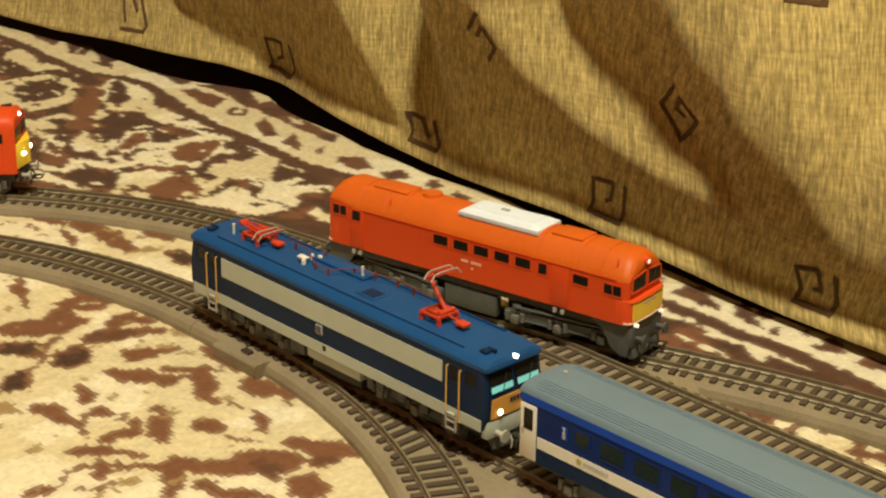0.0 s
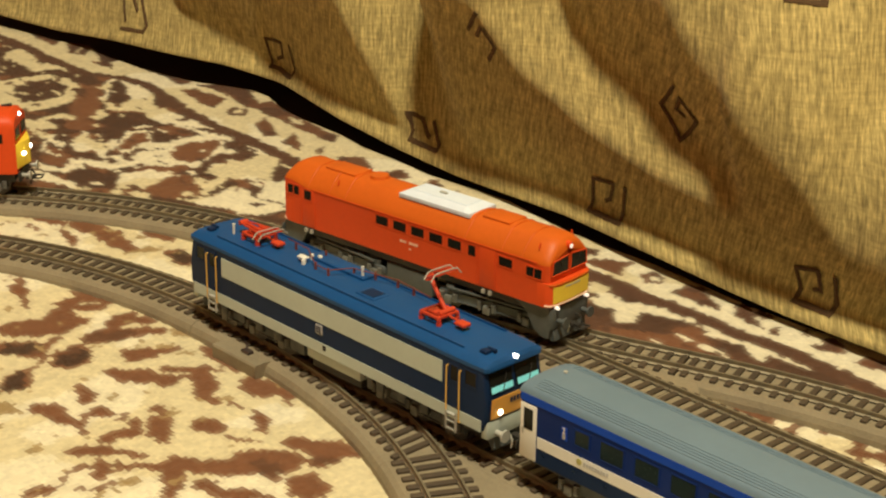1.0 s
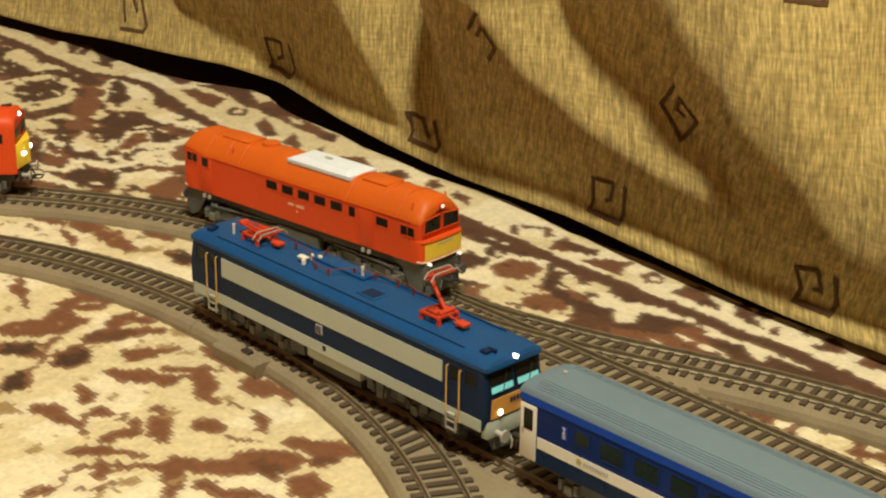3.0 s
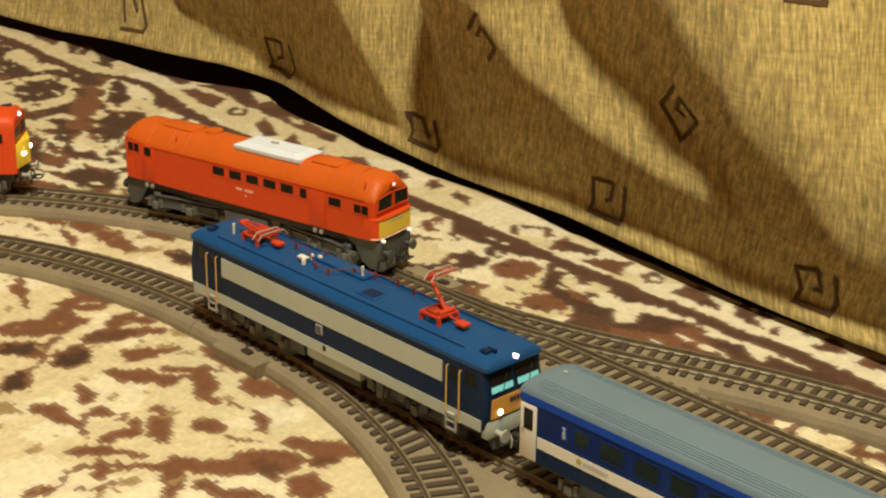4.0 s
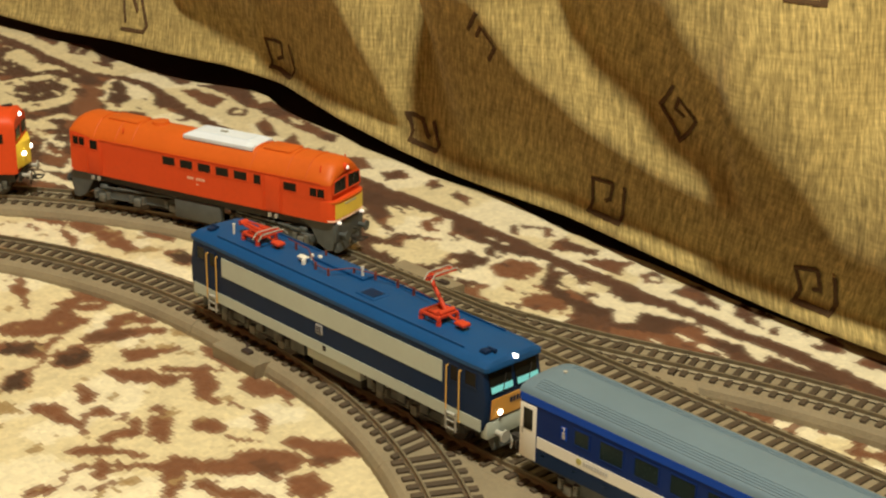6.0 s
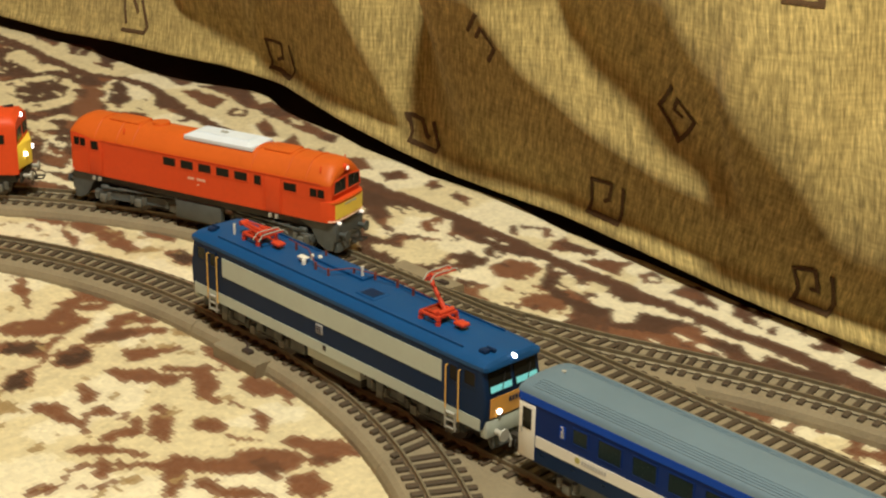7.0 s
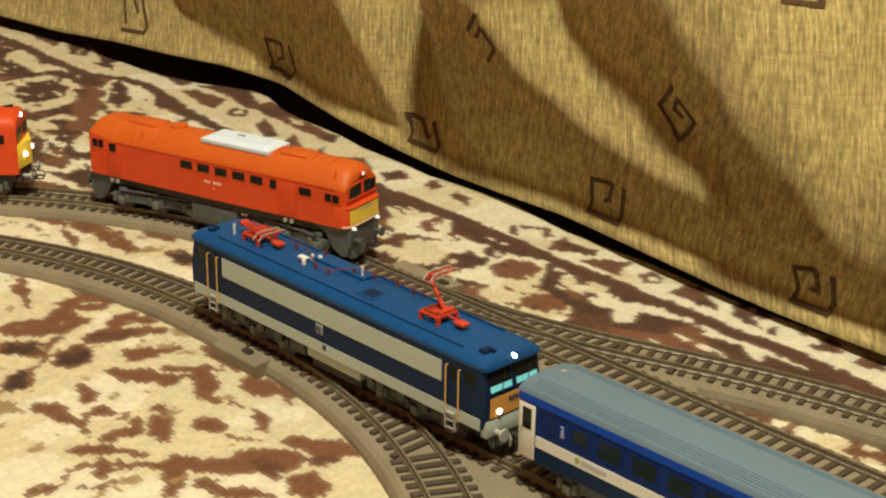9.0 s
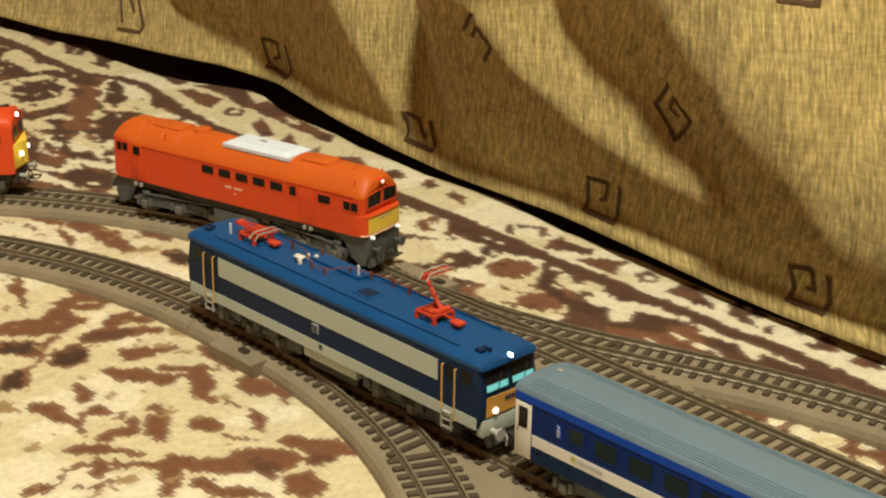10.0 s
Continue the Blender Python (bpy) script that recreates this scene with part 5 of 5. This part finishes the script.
def diesel_locomotive():
    m = thing("diesel_locomotive", "orange-red model diesel locomotive with yellow nose and white roof vent", "model locomotive", "model trains")
    W, ZB, ZS = 0.0168, 0.0216, 0.0432
    secs, roof_secs = [], []
    head = ((0.0800, 1.0, 0.0550), (0.0850, 0.994, 0.0546), (0.0876, 0.972, 0.0535), (0.0893, 0.930, 0.0520), (0.0902, 0.870, 0.0502))
    tail = ((0.0885, 1.0, 0.0550), (0.0905, 0.998, 0.0548), (0.0922, 0.992, 0.0542), (0.0936, 0.982, 0.0533), (0.0946, 0.965, 0.0522))
    for x, k, top in [(-x, k, t) for x, k, t in tail[::-1]] + [(-0.0760, 1.0, 0.0550), (-0.0730, 1.0, 0.0550)] + list(head):
        # the eaves rise over the rear cab
        prof = hipped(W * k, ZB, ZS + 0.0030 * float(ease(-x, 0.0730, 0.0885)), top)
        secs.append([(x, y, z) for y, z in prof[:2] + [(0, ZS + 0.006)] + prof[-2:]])
        roof_secs.append([(x, y, z) for y, z in prof[1:-1]])
    part("body", loft(secs), M_ORANGE, m, "orange-red body shell")
    # The roof takes the yellower, light-struck copy of the body orange.
    part("roof", loft(roof_secs), M_ORANGE_LIT, m, "orange roof with slanting shoulders")
    for s in (-1, 1):
        y = s * W
        part("eaves_rib", box(-0.0725, 0.0840, min(y, y + s * 0.00035), max(y, y + s * 0.00035), 0.0436, 0.0441), M_ORANGE, m)
        wins = [(-0.0917, -0.0829, 0.0385, 0.0436), (-0.0785, -0.0730, 0.0376, 0.0430)]
        wins += [(-0.0247 + i * 0.01265, -0.0158 + i * 0.01265, 0.0370, 0.0420) for i in range(5)]
        wins += [(0.0396, 0.0444, 0.0364, 0.0420), (0.0597, 0.0682, 0.0364, 0.0412), (0.0772, 0.0868, 0.0358, 0.0408)]
        for a, b, c, d in wins:
            w = side_window(m, a, b, c, d, y + (s * 0.00035 if -0.079 < a < -0.071 else 0.0), M_ORANGE)
            if b - a > 0.0088 and abs(a) > 0.05:
                part("window_bar", box((a + b) / 2 - 0.0002, (a + b) / 2 + 0.0002, min(y, y + s * 0.0003), max(y, y + s * 0.0003), c, d), M_ORANGE, w)
        for a, b in ((-0.0800, -0.0710), (0.0475, 0.0570)):
            part("side_door", box(a, b, min(y, y + s * 0.0003), max(y, y + s * 0.0003), 0.0225, 0.0428, 0.0001), M_ORANGE, m)
            for q in (a - 0.0012, b + 0.0012):
                part("handrail", tube([(q, y, 0.0385), (q, y + s * 0.0008, 0.0383), (q, y + s * 0.0008, 0.0235), (q, y, 0.0233)], 0.00025, 6), M_ORANGE, m)
            st = None
            for k in (-0.0022, 0.0022):
                st = box((a + b) / 2 + k - 0.0008, (a + b) / 2 + k + 0.0008, min(y - s * 0.0006, y + s * 0.0008), max(y - s * 0.0006, y + s * 0.0008), 0.0185, 0.0206, bm=st)
            part("footstep", st, M_LIGHTGREY, m, "pale footsteps")
        for i in range(8):
            if i not in (3,):
                part("lettering_bar", box(-0.0072 + i * 0.0016, -0.0061 + i * 0.0016, min(y, y + s * 0.0002), max(y, y + s * 0.0002), 0.0312, 0.0326), M_TEXTPALE, m)
        part("small_marking", box(-0.0008, 0.0004, min(y, y + s * 0.0002), max(y, y + s * 0.0002), 0.0283, 0.0290), M_TEXTPALE, m)
        part("tank", box(-0.0190, 0.0140, min(s * 0.0100, s * 0.0150), max(s * 0.0100, s * 0.0150), 0.0045, 0.0165, 0.0012), M_GREYBLACK, m, "dark grey fuel tank side")
    for sx in (-1, 1):
        plan = [(sx * 0.0880, -W - 0.0001), (sx * 0.0925, -W - 0.0001), (sx * 0.0946, -0.0160), (sx * 0.0958, -0.0146), (sx * 0.0966, -0.0110), (sx * 0.0971, 0.0), (sx * 0.0966, 0.0110), (sx * 0.0958, 0.0146), (sx * 0.0946, 0.0160), (sx * 0.0925, W + 0.0001), (sx * 0.0880, W + 0.0001)]
        part("nose", prism(plan, "z", 0.0217, 0.0342, 0.0004, 2, lambda g: g.verts[0].co.z > 0.03 and g.verts[1].co.z > 0.03), M_ORANGE, m, "rounded orange nose")
        b = bmesh.new()
        rows = []
        for z in (0.0236, 0.0322):
            rows.append([b.verts.new((sx * (q + o), y, z)) for q, y in ((0.0960, -0.0142), (0.0966, -0.0110), (0.09695, -0.0055), (0.0971, 0.0), (0.09695, 0.0055), (0.0966, 0.0110), (0.0960, 0.0142)) for o in (0.0002,)])
        for i in range(6):
            b.faces.new((rows[0][i], rows[0][i + 1], rows[1][i + 1], rows[1][i]))
        ext = bmesh.ops.extrude_face_region(b, geom=list(b.faces))
        bmesh.ops.translate(b, vec=(sx * 0.0003, 0, 0), verts=[v for v in ext["geom"] if isinstance(v, bmesh.types.BMVert)])
        part("nose_panel", b, M_YELLOW, m, "yellow nose panel")
        line = [(sx * (q + 0.0004), y, 0.0226) for q, y in ((0.0925, -0.0169), (0.0946, -0.0161), (0.0958, -0.0147), (0.0966, -0.0110), (0.0971, 0.0), (0.0966, 0.0110), (0.0958, 0.0147), (0.0946, 0.0161), (0.0925, 0.0169))]
        part("nose_line", tube(line, 0.0005, 6), M_TEXTPALE, m, "pale line below the nose panel")
        ledge = [(x, y * 0.96, 0.0333) for x, y, z in line]
        part("nose_ledge", tube(ledge, 0.0005, 6), M_ORANGE_LIT, m, "orange ledge above the nose panel")
    # roof: vents, hatches, ribs
    part("roof_vent", box(-0.0140, 0.0345, -0.0106, 0.0106, 0.0508, 0.0534, 0.0003), M_VENT, m, "white raised roof vent")
    lid = [[(x, -y, 0.0534), (x, -0.0070, z), (x, 0.0070, z), (x, y, 0.0534)] for x, y, z in ((-0.0136, 0.0101, 0.0535), (-0.0092, 0.0101, 0.0551), (0.0296, 0.0101, 0.0551), (0.0340, 0.0101, 0.0535))]
    part("vent_hood", loft(lid), M_VENT, m, "white hood with sloping sides", smooth=False)
    part("vent_fan_cover", box(-0.0080, 0.0284, -0.0056, 0.0056, 0.0549, 0.0554), M_VENT, m)
    part("vent_lifting_eye", box(0.0055, 0.0100, -0.0006, 0.0012, 0.0553, 0.0562), M_LIGHTGREY, m)
    part("exhaust_cap", rod((-0.0390, 0.0012, 0.0528), (-0.0390, 0.0012, 0.0546), 0.0055, 24, None, 0.0050), M_ORANGE_LIT, m, "round orange exhaust cap")
    part("roof_hatch", box(-0.0720, -0.0500, -0.0068, 0.0068, 0.0522, 0.0536, 0.0005), M_ORANGE_LIT, m)
    part("roof_hatch", box(0.0400, 0.0580, -0.0070, 0.0070, 0.0522, 0.0536, 0.0005), M_ORANGE_LIT, m)
    for x in (-0.0760, -0.0480, -0.0600, 0.0370, 0.0610, 0.0740):
        rib = [(x, yy, zz + 0.0002) for yy, zz in hipped(W - 0.0002, ZS - 0.0018, ZS - 0.0014, 0.0532)]
        part("roof_rib", tube(rib, 0.00030, 5), M_ORANGE_LIT, m)
    for s in (-1, 1):
        for x in (-0.0560, 0.0820):
            part("lifting_lug", rod((x, s * 0.0135, 0.0480), (x, s * 0.0125, 0.0510), 0.0004, 6), M_ORANGE, m)
    # ends
    for sx in (-1, 1):
        def on(z, y, out=0.0):
            """Point on the end face, which bows forward in the middle."""
            xx = 0.0947 if z > 0.03 else 0.0972
            return (sx * (xx + out), y, z)
        for s in (-1, 1):
            part("windscreen", sheet([on(0.0378, s * 0.0012), on(0.0378, s * 0.0136), on(0.0446, s * 0.0128), on(0.0458, s * 0.0012)], 0.0003, (sx, 0, 0.15)), M_GLASS, m, "dark windscreen pane")
            fr = tube([on(0.0375, s * 0.0009, 0.0002), on(0.0375, s * 0.0140, 0.0002), on(0.0449, s * 0.0131, 0.0002), on(0.0461, s * 0.0009, 0.0002), on(0.0375, s * 0.0009, 0.0002)], 0.0004, 5)
            part("windscreen_frame", fr, M_ORANGE, m)
            part("wiper", tube([on(0.0452, s * 0.008, 0.0006), on(0.041, s * 0.0065, 0.0006)], 0.00018, 5), M_BLACK, m)
            part("marker_lamp", rod(on(0.0212, s * 0.0118, -0.001), on(0.0212, s * 0.0118, 0.0012), 0.0009, 14), M_LAMPSOFT, m, "small white marker lamp")
        for i in range(7):
            part("nose_lettering", box(min(sx * 0.0971, sx * 0.0977), max(sx * 0.0971, sx * 0.0977), -0.0060 + i * 0.0017, -0.0048 + i * 0.0017, 0.0306, 0.0315), M_TEXTBAR, m)
        part("top_headlight", rod((sx * 0.0930, 0, 0.0486), (sx * 0.0957, 0, 0.0484), 0.0011, 16), M_LAMPSOFT, m, "round headlight over the windscreens")
        part("headlight_housing", rod((sx * 0.0905, 0, 0.0490), (sx * 0.0954, 0, 0.0486), 0.0019, 16), M_ORANGE, m)
        part("end_apron", prism([(sx * 0.0700, 0.0216), (sx * 0.0948, 0.0216), (sx * 0.0960, 0.0150), (sx * 0.0950, 0.0045), (sx * 0.0905, 0.0042), (sx * 0.0850, 0.0075), (sx * 0.0800, 0.0160)], "y", -0.0148, -0.0132, 0.0004, 1), M_GREYBLACK, m, "dark grey curved apron")
        part("end_apron", prism([(sx * 0.0700, 0.0216), (sx * 0.0948, 0.0216), (sx * 0.0960, 0.0150), (sx * 0.0950, 0.0045), (sx * 0.0905, 0.0042), (sx * 0.0850, 0.0075), (sx * 0.0800, 0.0160)], "y", 0.0132, 0.0148, 0.0004, 1), M_GREYBLACK, m)
        part("buffer_beam", box(min(sx * 0.0930, sx * 0.0966), max(sx * 0.0930, sx * 0.0966), -0.0146, 0.0146, 0.0095, 0.0205, 0.0006), M_GREYBLACK, m, "dark grey buffer beam")
        part("snow_plough", prism([(sx * 0.0925, 0.0095), (sx * 0.0962, 0.0095), (sx * 0.0975, 0.0035), (sx * 0.0945, 0.0030)], "y", -0.0130, 0.0130, 0.0004, 1), M_GREYBLACK, m)
        buffers(m, sx * 0.0966, 0.0138, sx, M_GREYBLACK)
        for y in (-0.0062, -0.0042, 0.0045):
            hose(m, sx * 0.0966, y, 0.0128, sx, M_LIGHTGREY if y < -0.005 else M_BLACK)
    part("underframe", box(-0.0930, 0.0885, -0.0140, 0.0140, 0.0165, 0.0217, 0.0006), M_BLACK, m, "black underframe")
    # Black blocks added to stop light passing through the underside.
    for x in (-0.049, 0.049):
        part("motor_block", box(x - 0.034, x + 0.034, -0.0062, 0.0062, 0.0030, 0.0170, 0.0008), M_BLACK, m, "black block added to keep light out below the body")
    # the leading end is the shorter one, and the body sits low on its bogies
    ends = ("nose", "windscreen", "wiper", "marker", "top_head", "headlight", "end_apron", "buffer", "snow", "coupling", "brake")
    for ob in list(m.children_recursive):
        lead = ob.name.startswith(ends) and ob.data.vertices[0].co.x > 0
        high = ob.name.startswith(("roof_", "vent_", "exhaust", "lifting", "top_head", "headlight_h"))
        ob.data.transform(Matrix.Translation((-0.0040 if lead else 0.0, 0, -0.0002 if high else -0.0020)))
    bogies = [bogie(m, x, 0.0480, 3, 0.0060, M_GREYBLACK, 0.0126) for x in (-0.049, 0.049)]
    return m, bogies


def shunting_locomotive():
    m = thing("shunting_locomotive", "orange model diesel locomotive with yellow nose and lit lamps", "model locomotive", "model trains")
    W, ZB, ZS, L = 0.0160, 0.0150, 0.0430, 0.0560
    secs = []
    for x, k, top in ((-L, 0.93, 0.0495), (-L + 0.003, 1.0, 0.0525), (L - 0.003, 1.0, 0.0525), (L, 0.93, 0.0495)):
        secs.append([(x, y, z) for y, z in arch(W * k, ZB, ZS, top, 10)])
    part("body", loft(secs), M_ORANGE, m, "orange body shell")
    for s in (-1, 1):
        y = s * W
        for i, (a, b) in enumerate(((0.0395, 0.0490), (0.0240, 0.0320), (0.0060, 0.0140), (-0.0140, -0.0060), (-0.0320, -0.0240), (-0.0490, -0.0395))):
            side_window(m, a, b, 0.0345, 0.0405, y, M_ORANGE)
    for sx in (-1, 1):
        x = sx * (L + 0.0001)
        for s in (-1, 1):
            part("windscreen", sheet([(x, s * 0.0020, 0.0355), (x, s * 0.0130, 0.0355), (x, s * 0.0125, 0.0425), (x, s * 0.0020, 0.0430)], 0.0003, (sx, 0, 0)), M_GLASS, m, "dark windscreen pane")
            part("nose_chevron", prism([(x, 0), (x + sx * 0.0052, 0), (x + sx * 0.0006, s * 0.0150), (x, s * 0.0150)], "z", 0.0180, 0.0335, 0.0004, 1), M_YELLOW, m, "yellow nose panel")
            part("headlight", rod((x, s * 0.0082, 0.0262), (x + sx * 0.0042, s * 0.0082, 0.0262), 0.0013, 16), M_LAMP, m, "lit white headlight")
        part("top_headlight", rod((sx * (L - 0.003), 0, 0.0487), (sx * (L + 0.0008), 0, 0.0487), 0.0012, 16), M_LAMP, m, "lit white headlight")
        part("buffer_beam", box(min(x, x + sx * 0.0015), max(x, x + sx * 0.0015), -0.0145, 0.0145, 0.0095, 0.0155, 0.0005), M_BLACK, m)
        buffers(m, x + sx * 0.0015, 0.0128, sx, M_LIGHTGREY)
        for y in (-0.005, 0.005):
            hose(m, x + sx * 0.0015, y, 0.0108, sx, M_BLACK)
    part("roof_fan", rod((0.036, 0, 0.0515), (0.036, 0, 0.0540), 0.0060, 20), M_BLACK, m, "dark roof fan")
    part("horn", rod((0.045, 0.004, 0.0522), (0.051, 0.004, 0.0532), 0.0010, 8), M_BLACK, m)
    part("underframe", box(-L + 0.002, L - 0.002, -0.0135, 0.0135, 0.0095, 0.0152, 0.0006), M_BLACK, m, "black underframe")
    for x in (-0.031, 0.031):
        bogie(m, x, 0.0240, 2, 0.0058, M_BLACK, 0.0122)
    return m


def stand_on(way, s, half, off=0.0):
    """Pose of a vehicle whose pivots lie half a pivot distance before and behind s."""
    a, b = way.side(s - half, off), way.side(s + half, off)
    h = math.atan2(b.y - a.y, b.x - a.x)
    c = (a + b) / 2
    return Matrix.Translation((c.x, c.y, RAIL)) @ Matrix.Rotation(h, 4, "Z"), h


build_carpet()
build_curtain()
build_room()
build_tracks()
loco_blue = electric_locomotive()
coach = passenger_coach()
loco_orange, orange_bogies = diesel_locomotive()
loco_small = shunting_locomotive()
loco_small.matrix_world = stand_on(OUTER, 0.3203, 0.031)[0]

# place of the orange locomotive along the siding and the outer track
RUN_T = [0.0, 0.5, 1.0, 1.5, 2.0, 2.5, 3.25, 4.0, 4.5, 4.75, 4.92, 5.05, 7.55, 7.8, 8.0, 8.5, 9.0, 9.5, 10.0]
RUN_S = [0.7148, 0.6952, 0.6745, 0.6535, 0.6328, 0.6112, 0.5798, 0.5483, 0.5272, 0.5175, 0.5117, 0.5105, 0.5105, 0.5113, 0.5130, 0.5175, 0.5230, 0.5316, 0.5424]


def run_at(t):
    return float(np.interp(t, RUN_T, RUN_S))


def motions():
    rows, turns, spins = [], ([], []), []
    for i in range(101):
        t = i / 10
        s = run_at(t)
        m, h = stand_on(SIDING, s, 0.049)
        rows.append((t, m @ Matrix.Rotation(0.010, 4, "Z")))        # play between flange and rail
        spins.append((t, (s - RUN_S[0]) / 0.0060))
        for k, x in enumerate((-0.049, 0.049)):
            turns[k].append((t, Matrix.Translation((x, 0, 0)) @ Matrix.Rotation(SIDING.at(s + x)[2] - h, 4, "Z")))
    walk(loco_orange, rows)
    for k, (frame_ob, wheelsets) in enumerate(orange_bogies):
        walk(frame_ob, turns[k])
        for w in wheelsets:
            at = w.location.copy()
            walk(w, [(t, Matrix.Translation(at) @ Matrix.Rotation(a, 4, "Y")) for t, a in spins])


motions()
